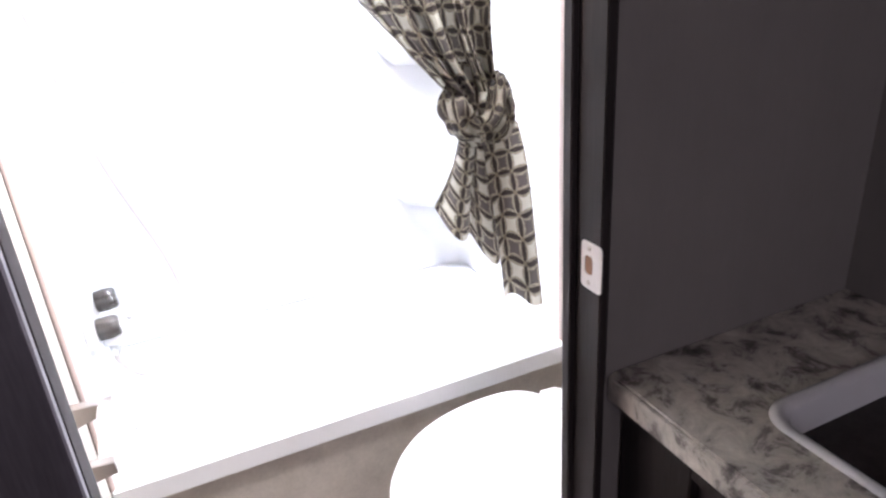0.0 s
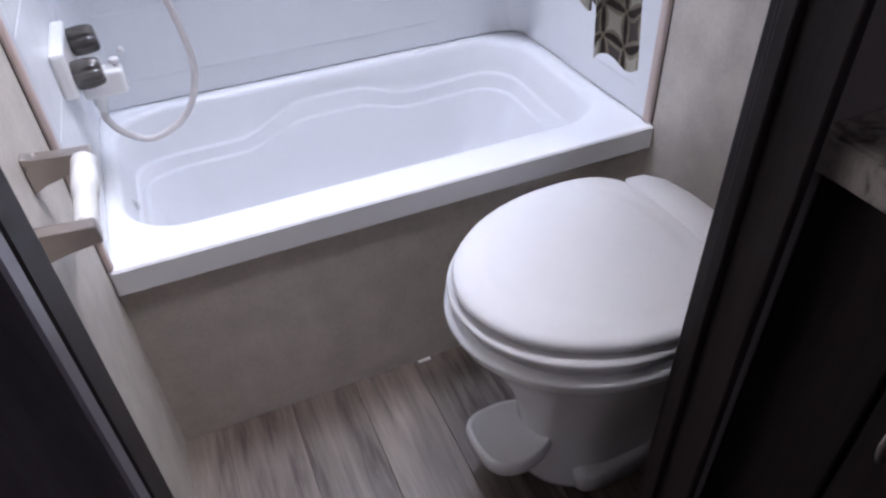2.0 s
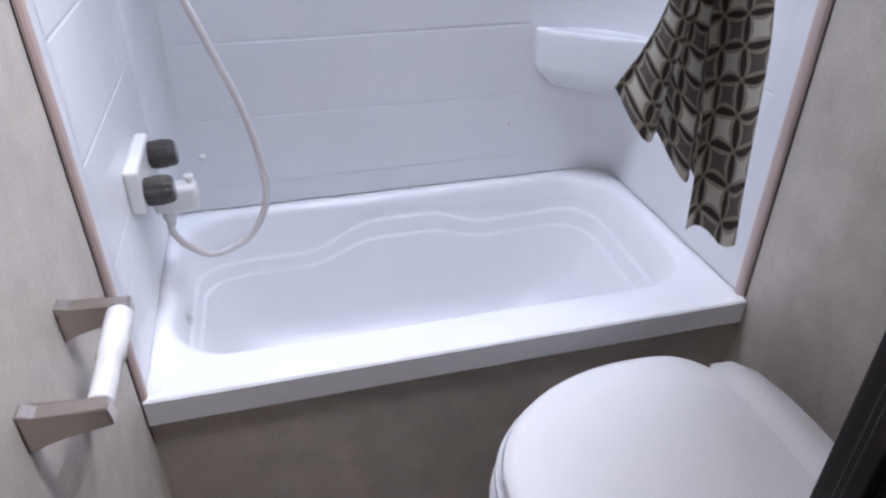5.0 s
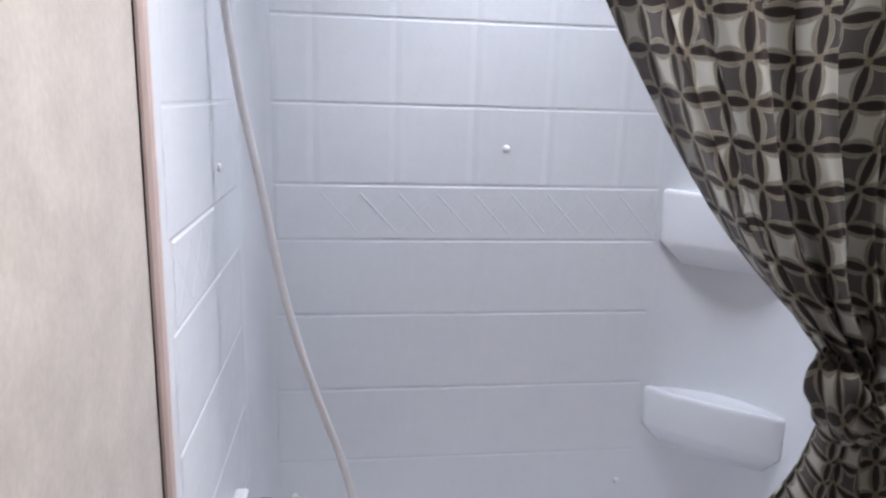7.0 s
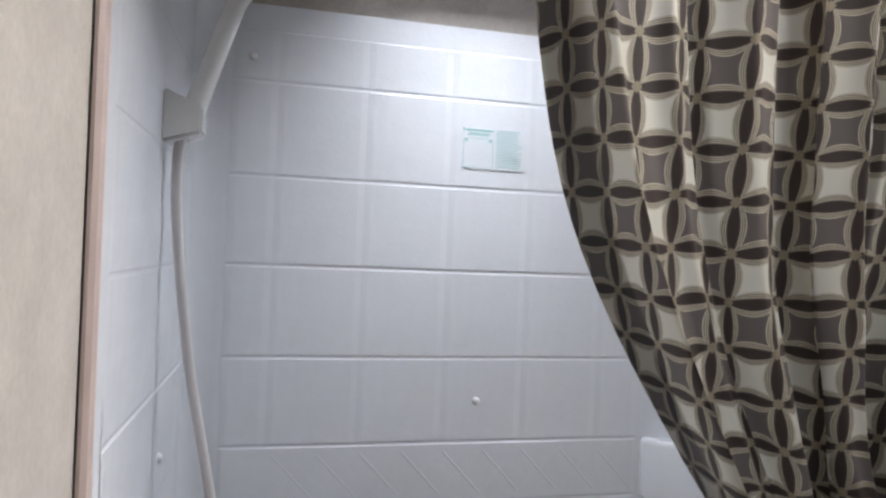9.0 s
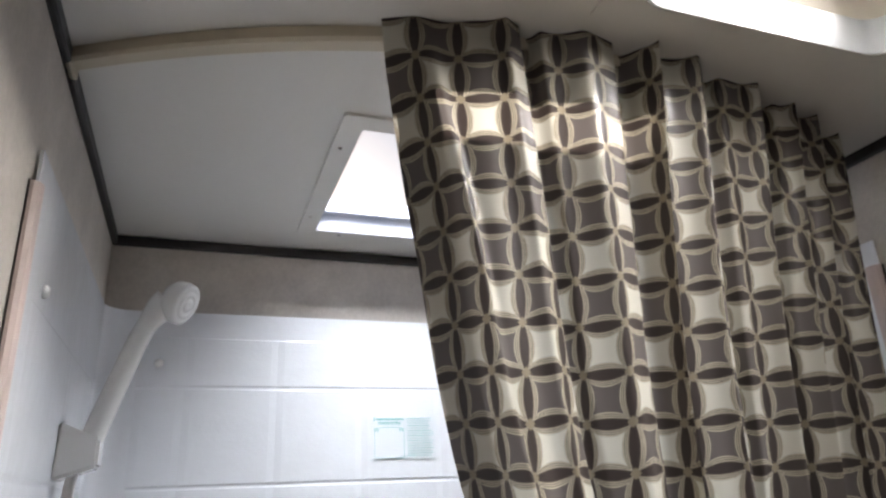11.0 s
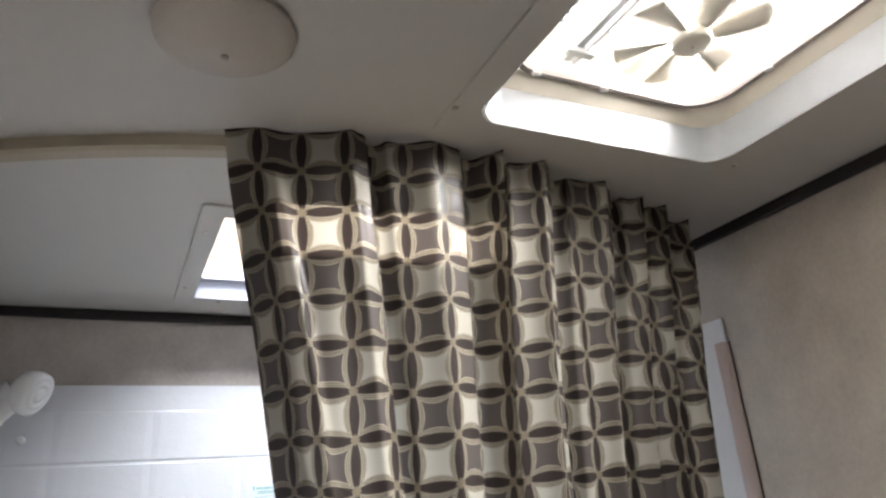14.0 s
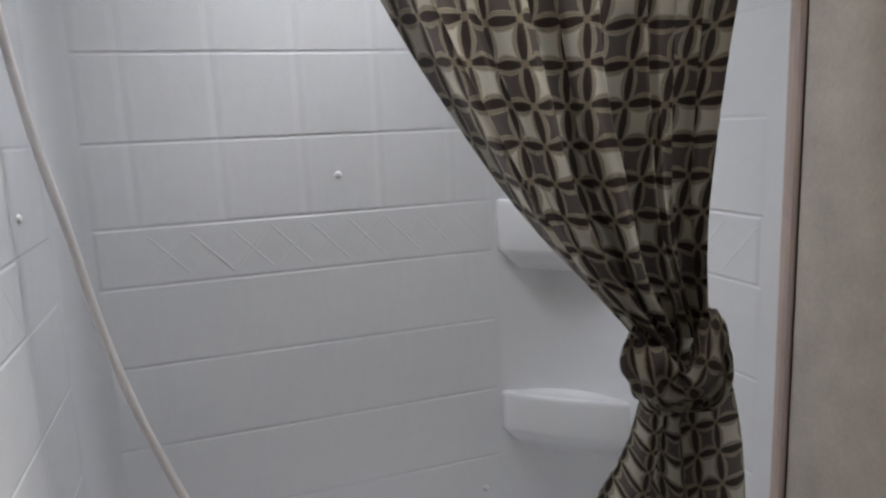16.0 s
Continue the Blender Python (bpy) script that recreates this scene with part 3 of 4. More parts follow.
def make_curtain():
    cur = thing("shower_curtain", "taupe and cream patterned shower curtain knotted below the ceiling track", "shower curtain", 0.3, 1.25, ZC)
    left = [(2.02, -0.045), (1.95, -0.033), (1.88, -0.020), (1.79, -0.004), (1.72, 0.004), (1.65, 0.016), (1.565, 0.034), (1.515, 0.054), (1.435, 0.092), (1.35, 0.144), (1.267, 0.196), (1.18, 0.261), (1.10, 0.342), (1.03, 0.415)]
    right = [(2.0, 0.649), (1.916, 0.620), (1.82, 0.589), (1.70, 0.566), (1.58, 0.552), (1.50, 0.527), (1.40, 0.504), (1.30, 0.488), (1.19, 0.476), (1.075, 0.484)]
    NU, NV = 300, 100
    ztop, zbot = ZC - 0.0015, 1.070
    # folds down the cloth: place along its width, how wide, how deep, towards the tub (1) or the room (-1)
    folds = [(0.20, 0.020, 0.008, -1), (0.245, 0.009, 0.013, 1), (0.31, 0.030, 0.007, -1), (0.385, 0.012, 0.012, 1), (0.425, 0.014, 0.017, -1), (0.447, 0.007, 0.020, 1), (0.53, 0.020, 0.010, -1), (0.575, 0.011, 0.014, 1),
             (0.66, 0.020, 0.012, -1), (0.705, 0.010, 0.016, 1), (0.76, 0.014, 0.014, -1), (0.80, 0.009, 0.016, 1), (0.85, 0.014, 0.018, -1), (0.885, 0.009, 0.018, 1), (0.93, 0.012, 0.018, -1), (0.965, 0.009, 0.018, 1)]
    def span(z):
        return [sum(lerp(tab, min(z + dz, ztop)) for dz in (-0.05, -0.025, 0, 0.025, 0.05)) / 5 for tab in (left, right)]
    l5, r5 = span(ztop + (zbot - ztop) * 0.5)
    prev = None
    grid, uvs = [], []
    for j in range(NV + 1):
        q = j / NV
        z = ztop + (zbot - ztop) * q
        xl, xr = span(z)
        squeeze = (xr - xl) / 0.694
        hem = 0.058 + 0.050 * q
        depth = 0.002 + 0.050 * min(1, 6 * q) + 0.010 * q
        row, line = [], []
        for i in range(NU + 1):
            s = i / NU
            base = s ** (1.0 + 0.08 * (1 - q))
            x = xl + (xr - xl) * base
            m = max(0, q - 0.5) * 1.3
            flat_x = x * (1 - m) + (l5 + (r5 - l5) * base) * m
            ytop = 1.256 + 0.585 * (x - 0.17) ** 2
            y = ytop * (1 - q) + 1.330 * q
            dy = 0
            for c, wd, am, sg in folds:
                cc = c + 0.010 * math.sin(3 * q + c * 20)
                amp = am * (1.35 - 0.30 * q)
                g = math.exp(-((s - cc) / wd) ** 2)
                dy += sg * amp * g
                x += 0.45 * amp * squeeze * ((s - cc) / wd) * g * (-1 if sg < 0 else 1)
            dy += 0.004 * math.sin(s * 31 + 2 * q) * (0.3 + 2.4 * q) + 0.0015 * math.sin(s * 67 + 5 * q + 1) - 0.008 - 0.014 * (1 - q)
            # slanting drag folds that run from the free edge down to the knot
            drag = max(0, q - 0.45) / 0.55
            dy += 0.010 * drag * math.sin(2 * math.pi * (2.6 * s + 4.2 * q)) * math.exp(-((s - 0.42) / 0.22) ** 2)
            # the deep crease where the cloth is gathered above the knot
            dy += 0.060 * max(0, (q - 0.42) / 0.58) ** 1.2 * math.exp(-((s - 0.60) / 0.035) ** 2)
            dy -= 0.024 * max(0, (q - 0.5) / 0.5) * (math.exp(-((s - 0.48) / 0.045) ** 2) + math.exp(-((s - 0.70) / 0.04) ** 2) + 0.8 * math.exp(-((s - 0.28) / 0.05) ** 2))
            dy -= 0.016 * math.exp(-((s - hem - 0.014) / 0.014) ** 2) * min(1, 4 * q)
            # the hem turned back at the free edge
            if s < hem:
                f = (hem - s) / hem
                turn = depth * f
                dy += turn
                x += (x + 0.14) / 0.56 * turn
            row.append(Vector((x, y + dy, z + 0.002 * math.sin(s * 40) * (1 if j == 0 else 0))))
            line.append(flat_x)
        # across, the pattern follows the length of the cloth from one plumb thread
        ia = int(0.42 * NU)
        run = [line[ia]] * (NU + 1)
        for i in range(ia + 1, NU + 1):
            run[i] = run[i - 1] + math.hypot(row[i].x - row[i - 1].x, row[i].y - row[i - 1].y)
        for i in range(ia - 1, -1, -1):
            run[i] = run[i + 1] - math.hypot(row[i].x - row[i + 1].x, row[i].y - row[i + 1].y)
        line = run
        grid.append(row)
        if prev is None:
            vlen = [0.012] * (NU + 1)
        else:
            vlen = [vlen[i] + 0.78 * (prev[i].z - row[i].z) + 0.22 * (row[i] - prev[i]).length for i in range(NU + 1)]
        uvs.append([(line[i] + 2.0, 4.0 - vlen[i]) for i in range(NU + 1)])
        prev = row
    cloth_mesh("drape", grid, uvs, cur, "smooth hanging drape")

    # opaque layers added unseen behind hem and top to block skylight through the cloth
    nh = 20
    cloth_mesh("hem", [[p + Vector((0.0033, 0.0022, 0)) for p in r[:nh]] for r in grid], [r[:nh] for r in uvs], cur, "added opaque backing that shades the free edge", light_block_mat)
    cloth_mesh("heading_tape", [[p + Vector((0, 0.003, 0)) for p in r[nh - 1:]] for r in grid[:9]], [r[nh - 1:] for r in uvs[:9]], cur, "added opaque backing that shades the top edge", light_block_mat)

    # tails under the knot
    def tail(name, tl, tr, bl, br, midl, midr, y0, y1, n, uo, wide, amp):
        G, U = [], []
        for j in range(31):
            q = j / 30
            row, ur = [], []
            for i in range(61):
                s = i / 60
                l = Vector(tl) * (1 - q) ** 2 + 2 * q * (1 - q) * Vector(midl) + q * q * Vector(bl)
                r = Vector(tr) * (1 - q) ** 2 + 2 * q * (1 - q) * Vector(midr) + q * q * Vector(br)
                p = l + (r - l) * s
                y = y0 + (y1 - y0) * q + amp * (0.5 + 0.7 * q) * math.sin(s * n * 2 * math.pi + 0.8) + 0.003 * math.sin(9 * s + 7 * q)
                zz = p.y + 0.013 * q * math.sin(s * n * 2 * math.pi)
                row.append(Vector((p.x + amp * 0.5 * math.cos(s * n * 2 * math.pi), y, zz)))
                ur.append((uo + s * wide, 2.5 - q * 0.34))
            G.append(row)
            U.append(ur)
        cloth_mesh(name, G, U, cur, "")
    tail("tail", (0.418, 1.000), (0.500, 1.005), (0.352, 0.838), (0.560, 0.640), (0.408, 0.93), (0.500, 0.86), 1.345, 1.352, 2.8, 0.1, 0.30, 0.021)
    tail("tail", (0.448, 1.000), (0.528, 1.000), (0.492, 0.622), (0.584, 0.592), (0.470, 0.84), (0.562, 0.88), 1.318, 1.322, 0.9, 0.525, 0.100, 0.004)

    # the knot: a twisted bundle and the band that wraps it
    def bundle(path, r, tw, uo, flat=0.7, lob=3):
        pts = spline(path, 10)
        G, U = [], []
        run = 0
        for i, p in enumerate(pts):
            dvec = (pts[min(i + 1, len(pts) - 1)] - pts[max(i - 1, 0)]).normalized()
            if i:
                run += (p - pts[i - 1]).length
            side = dvec.cross(Vector((0, 1, 0))).normalized()
            fr = side.cross(dvec).normalized()
            row, ur = [], []
            for k in range(49):
                a = 2 * math.pi * k / 48
                rr = r(i / (len(pts) - 1)) * (1 + 0.16 * math.cos(lob * a + tw * i / len(pts)) + 0.07 * math.sin(7 * a + 3 * i / len(pts) * tw))
                rr *= 1 + 0.45 * noise.noise(p * 34 + Vector((math.cos(a), math.sin(a), 0)) * 1.3)
                row.append(p + rr * (math.cos(a) * side + flat * math.sin(a) * fr))
                ur.append((uo + k / 48 * 0.34, run))
            G.append(row)
            U.append(ur)
        cloth_mesh("knot", G, U, cur, "")
    bundle([(0.438, 1.332, 1.125), (0.440, 1.330, 1.08), (0.446, 1.328, 1.03), (0.462, 1.332, 0.970)], lambda t: 0.030 + 0.006 * math.sin(math.pi * t), 3, 0.0)
    bundle([(0.412, 1.335, 1.095), (0.398, 1.318, 1.075), (0.394, 1.306, 1.048), (0.402, 1.302, 1.020), (0.425, 1.308, 1.002), (0.440, 1.320, 1.000)], lambda t: 0.014 + 0.014 * math.sin(math.pi * t), 5, 0.4, 0.85, 2)
    bundle([(0.425, 1.318, 1.020), (0.436, 1.300, 1.000), (0.458, 1.294, 1.010), (0.474, 1.296, 1.040), (0.484, 1.306, 1.072), (0.492, 1.322, 1.088)], lambda t: 0.014 + 0.011 * math.sin(math.pi * t), 4, 0.8, 0.8, 2)
    bundle([(0.480, 1.325, 1.095), (0.493, 1.314, 1.058), (0.494, 1.308, 1.018), (0.482, 1.308, 0.988), (0.455, 1.312, 0.980)], lambda t: 0.012 + 0.008 * math.sin(math.pi * t), 4, 0.2, 0.85, 2)
    return cur


def cloth_mesh(name, grid, uvs, parent, label, material=None):
    off = Vector(parent.location)
    NV, NU = len(grid) - 1, len(grid[0]) - 1
    verts = [tuple(p - off) for r in grid for p in r]
    faces = [(j * (NU + 1) + i, j * (NU + 1) + i + 1, (j + 1) * (NU + 1) + i + 1, (j + 1) * (NU + 1) + i) for j in range(NV) for i in range(NU)]
    me = bpy.data.meshes.new(name)
    me.from_pydata(verts, [], faces)
    uvl = me.uv_layers.new(name="cloth")
    flat = [uv for r in uvs for uv in r]
    data = []
    for lp in me.loops:
        data.extend(flat[lp.vertex_index])
    uvl.data.foreach_set("uv", data)
    me.polygons.foreach_set("use_smooth", [True] * len(me.polygons))
    me.materials.append(material or curtain_mat)
    ob = new(name, me)
    ob.parent = parent
    if label:
        tagged(ob, label=label)
    return ob


make_curtain()


def make_track():
    t = thing("curtain_track", "bowed cream plastic ceiling track carrying the shower curtain", "curtain track", 0.17, 1.256, ZC)
    N = 40
    rings = []
    for i in range(N + 1):
        x = XL + 0.001 + (XR - XL - 0.002) * i / N
        y = 1.256 + 0.585 * (x - 0.17) ** 2
        dy = 1.17 * (x - 0.17)
        nx, ny = -dy / math.hypot(1, dy), 1 / math.hypot(1, dy)
        rings.append([(x + nx * a * 0, y + a, ZC - 0.0005 + b) for a, b in ((-0.006, 0), (-0.006, -0.012), (-0.002, -0.015), (0.014, -0.015), (0.020, -0.011), (0.020, 0))])
    bm = bmesh.new()
    loft(bm, rings)
    child("rail", bm, track_mat, t)
    for x, sg in ((XL, 1), (XR, -1)):
        y = 1.256 + 0.585 * (x - 0.17) ** 2
        child("end_stop", boxbm(*sorted((x + sg * 0.0015, x + sg * 0.010)), y - 0.009, y + 0.023, ZC - 0.018, ZC - 0.0006, 0.0015), track_mat, t)
    return t


make_track()


def make_toilet():
    t = thing("toilet", "white camper toilet with closed lid on the floor beside bathtub", "toilet", 0.40, 1.05, 0)
    cy = 1.074

    def oval(x0, x1, w, z, k=2.3, n=56, yc=cy, f=0.50):
        """Egg outline: round at x0, squarer at x1."""
        pts = []
        cx = x0 + (x1 - x0) * f
        for i in range(n):
            a = 2 * math.pi * i / n
            c, s = math.cos(a), math.sin(a)
            ax = (x1 - cx) if c > 0 else (cx - x0)
            p = k if c > 0 else 2.0
            pts.append((cx + ax * math.copysign(abs(c) ** (2 / p), c), yc + w / 2 * math.copysign(abs(s) ** (2 / p), s), z))
        return pts
    bm = bmesh.new()
    loft(bm, [oval(0.235, 0.50, 0.200, 0.0, 4, yc=1.052), oval(0.233, 0.50, 0.204, 0.012, 4, yc=1.052), oval(0.240, 0.50, 0.185, 0.06, 3.6, yc=1.054), oval(0.232, 0.52, 0.190, 0.14, 3, yc=1.057), oval(0.220, 0.560, 0.225, 0.20, 3, yc=1.06),
              oval(0.190, 0.59, 0.290, 0.26, 2.8), oval(0.165, 0.60, 0.335, 0.315, 2.8), oval(0.128, 0.590, 0.380, 0.352, 2.8), oval(0.118, 0.592, 0.396, 0.372, 2.8, f=0.52), oval(0.119, 0.592, 0.396, 0.380, 2.8, f=0.52), oval(0.130, 0.590, 0.384, 0.384, 2.8, f=0.52)])
    child("bowl", bm, toilet_mat, t, "white bowl and pedestal", True)
    bm = bmesh.new()
    loft(bm, [oval(0.138, 0.578, 0.366, 0.384, 2.8), oval(0.134, 0.578, 0.372, 0.396, 2.8), oval(0.130, 0.578, 0.380, 0.404, 2.8), oval(0.124, 0.578, 0.384, 0.410, 2.8), oval(0.126, 0.578, 0.382, 0.415, 2.8), oval(0.138, 0.578, 0.370, 0.418, 2.8)])
    child("seat", bm, lid_mat, t, "white seat ring", True)
    bm = bmesh.new()
    loft(bm, [oval(0.142, 0.522, 0.360, 0.4215, 3.2, f=0.64), oval(0.134, 0.526, 0.374, 0.426, 3.2, f=0.64), oval(0.131, 0.527, 0.379, 0.434, 3.2, f=0.64), oval(0.136, 0.526, 0.373, 0.441, 3.2, f=0.64), oval(0.150, 0.522, 0.354, 0.4445, 3.2, f=0.64),
              oval(0.176, 0.500, 0.318, 0.4450, 2.8, f=0.62), oval(0.188, 0.490, 0.300, 0.4462, 2.6, f=0.62), oval(0.200, 0.478, 0.284, 0.4495, 2.5, f=0.62), oval(0.22, 0.47, 0.25, 0.4508, 2.4, f=0.6), oval(0.30, 0.42, 0.10, 0.4515, 2)])
    child("lid", bm, lid_mat, t, "closed white lid with a shallow raised centre", True)
    bm = bmesh.new()
    prof = [(0.498, 1.203), (0.513, 1.221), (0.545, 1.218), (0.568, 1.19), (0.580, 1.13), (0.583, 1.07), (0.580, 1.01), (0.568, 0.95), (0.548, 0.918), (0.508, 0.920), (0.512, 0.98), (0.514, 1.07), (0.512, 1.15)]
    sc = lambda k, z: [(0.548 + (x - 0.548) * k, 1.07 + (y - 1.07) * k, z) for x, y in prof]
    loft(bm, [sc(0.98, 0.4185), sc(1, 0.424), sc(1, 0.439), sc(0.985, 0.4435), sc(0.95, 0.4462)])
    child("hinge_cover", bm, lid_mat, t, "white hinge cover behind the lid", True)
    # pedal
    pts = [(0.262, 1.10), (0.215, 1.110), (0.165, 1.106), (0.141, 1.085), (0.140, 1.04), (0.148, 1.005), (0.168, 0.985), (0.20, 0.978), (0.235, 0.985), (0.262, 1.000)]
    P = [(p.x, p.y) for p in spline([(x, y, 0) for x, y in pts], 4)]
    sc = lambda k, z, dz=0.0: [(0.205 + (x - 0.205) * k, 1.035 + (y - 1.035) * k, z + dz * (0.26 - x)) for x, y in P]
    bm = bmesh.new()
    loft(bm, [sc(0.90, 0.088), sc(0.98, 0.094), sc(1.0, 0.112), sc(0.97, 0.121), sc(0.90, 0.124), sc(0.84, 0.122), sc(0.78, 0.119)])
    child("pedal", bm, toilet_mat, t, "white flush foot pedal", True)
    # flared foot on the near side
    bm = bmesh.new()
    foot = [(p.x, p.y) for p in spline([(0.29, 0.985, 0), (0.31, 0.948, 0), (0.39, 0.945, 0), (0.46, 0.955, 0), (0.520, 0.975, 0), (0.545, 1.015, 0), (0.530, 1.060, 0), (0.46, 1.070, 0)], 4)]
    sc = lambda k, z: [(0.42 + (x - 0.42) * k, 1.04 + (y - 1.04) * k, z) for x, y in foot]
    loft(bm, [sc(0.96, 0.0), sc(1.0, 0.006), sc(1.0, 0.042), sc(0.985, 0.049), sc(0.93, 0.053), sc(0.60, 0.060)])
    child("foot_flange", bm, toilet_mat, t, "white bolt-down foot", True)
    bm = bmesh.new()
    bm2 = box(bm, 0.57, 0.665, 1.01, 1.12, 0.26, 0.34, 0.006)
    child("water_valve_cover", bm2, toilet_mat, t)
    return t


make_toilet()


def make_faucet():
    f = thing("shower_faucet", "white shower valve with smoky fluted knobs on the surround", "faucet", XL + 0.007, 1.64, 0.66)
    bm = bmesh.new()
    box(bm, XL + 0.0065, XL + 0.030, 1.572, 1.730, 0.622, 0.698, 0.006)
    child("body", bm, fixture_mat, f, smooth=False)
    for y, z in ((1.596, 0.650), (1.696, 0.668)):
        bm = bmesh.new()
        lathe(bm, (XL + 0.030, y, z), (1, 0, 0.08), [(0, 0.0215), (0.004, 0.0235), (0.022, 0.0245), (0.038, 0.0225), (0.043, 0.0185), (0.0435, 0.010)], 72, 12, 0.13)
        child("knob", bm, smoke, f, "smoked clear fluted knob", True)
        bm = bmesh.new()
        lathe(bm, (XL + 0.030, y, z), (1, 0, 0.08), [(0, 0.012), (0.030, 0.009), (0.036, 0.006)], 16)
        child("stem", bm, dark_gap, f)
    bm = bmesh.new()
    box(bm, XL + 0.028, XL + 0.100, 1.627, 1.667, 0.590, 0.636, 0.009, 3)
    child("diverter", bm, fixture_mat, f, "white diverter outlet", True)
    bm = bmesh.new()
    lathe(bm, (XL + 0.090, 1.647, 0.636), (0, 0, 1), [(0, 0.004), (0.006, 0.004), (0.0065, 0.008), (0.012, 0.0085), (0.014, 0.007)], 20)
    child("diverter_button", bm, fixture_mat, f, "round pull button", True)
    bm = bmesh.new()
    lathe(bm, (XL + 0.048, 1.647, 0.592), (0, 0, -1), [(0, 0.011), (0.018, 0.011), (0.021, 0.008), (0.030, 0.0075)], 20)
    child("hose_nut", bm, fixture_mat, f, "", True)
    return f


make_faucet()


def make_shower():
    h = thing("hand_shower", "white plastic hand shower with long hose in wall bracket", "hand shower", XL + 0.007, 1.65, 1.62)
    path = [(-0.280, 1.648, 0.566), (-0.281, 1.648, 0.545), (-0.260, 1.648, 0.512), (-0.217, 1.648, 0.491), (-0.155, 1.648, 0.520), (-0.120, 1.648, 0.587), (-0.119, 1.65, 0.663), (-0.140, 1.652, 0.765), (-0.172, 1.654, 0.860), (-0.201, 1.655, 0.948), (-0.232, 1.656, 1.070),
            (-0.258, 1.656, 1.215), (-0.283, 1.655, 1.345), (-0.299, 1.652, 1.470), (-0.306, 1.65, 1.55), (-0.306, 1.648, 1.610), (-0.300, 1.646, 1.640)]
    bm = bmesh.new()
    tube(bm, spline(path, 8), 0.0062, 12)
    child("hose", bm, hose_mat, h, "long white vinyl hose", True)
    # handle and head
    bm = bmesh.new()
    hp = spline([(-0.300, 1.645, 1.628), (-0.290, 1.645, 1.660), (-0.268, 1.645, 1.730), (-0.248, 1.645, 1.790), (-0.232, 1.643, 1.818), (-0.222, 1.642, 1.826)], 8)
    tube(bm, hp, lambda t: 0.0085 + 0.005 * min(1, t * 5) - 0.002 * t + 0.012 * max(0, t - 0.65) / 0.35, 20)
    child("handle", bm, fixture_mat, h, "", True)
    bm = bmesh.new()
    ax = Vector((0.80, -0.40, -0.45)).normalized()
    c = Vector((-0.213, 1.640, 1.832))
    lathe(bm, c - ax * 0.014, ax, [(0, 0.008), (0.004, 0.018), (0.012, 0.0255), (0.022, 0.0275), (0.030, 0.0265), (0.033, 0.022), (0.031, 0.019), (0.034, 0.017), (0.034, 0.012), (0.032, 0.010), (0.0345, 0.008), (0.0345, 0.003)], 32)
    child("head", bm, fixture_mat, h, "round white spray head with ringed face", True)
    bm = bmesh.new()
    loft(bm, [[(XL + 0.0065, 1.622, 1.618), (XL + 0.0065, 1.676, 1.618), (XL + 0.0065, 1.672, 1.682), (XL + 0.0065, 1.626, 1.682)],
              [(XL + 0.050, 1.628, 1.632), (XL + 0.050, 1.668, 1.632), (XL + 0.050, 1.666, 1.664), (XL + 0.050, 1.630, 1.664)]])
    bmesh.ops.bevel(bm, geom=list(bm.edges), offset=0.003, segments=2, affect="EDGES")
    child("bracket", bm, fixture_mat, h, "white wedge-shaped bracket")
    return h


make_shower()


def make_tp_holder():
    h = thing("toilet_roll_holder", "brushed nickel toilet roll holder with empty roller on beige wall", "toilet roll holder", XL, 1.11, 0.71)
    for y in (1.190, 1.040):
        bm = bmesh.new()
        prof = [(0.0005, 0.690), (0.0005, 0.736), (0.004, 0.736), (0.012, 0.731), (0.070, 0.729), (0.072, 0.709), (0.040, 0.706), (0.014, 0.701), (0.005, 0.694)]
        loft(bm, [[(XL + a, y - 0.009, b) for a, b in prof], [(XL + a, y + 0.009, b) for a, b in prof]])
        bmesh.ops.bevel(bm, geom=list(bm.edges), offset=0.0015, segments=1, affect="EDGES")
        child("bracket", bm, nickel, h, "flared brushed nickel arm")
    bm = bmesh.new()
    lathe(bm, (XL + 0.060, 1.0495, 0.719), (0, 1, 0), [(0, 0.0105), (0.002, 0.0115), (0.062, 0.0115), (0.063, 0.0135), (0.129, 0.0135), (0.131, 0.011)], 28)
    child("roller", bm, fixture_mat, h, "white telescoping plastic roller", True)
    return h


make_tp_holder()


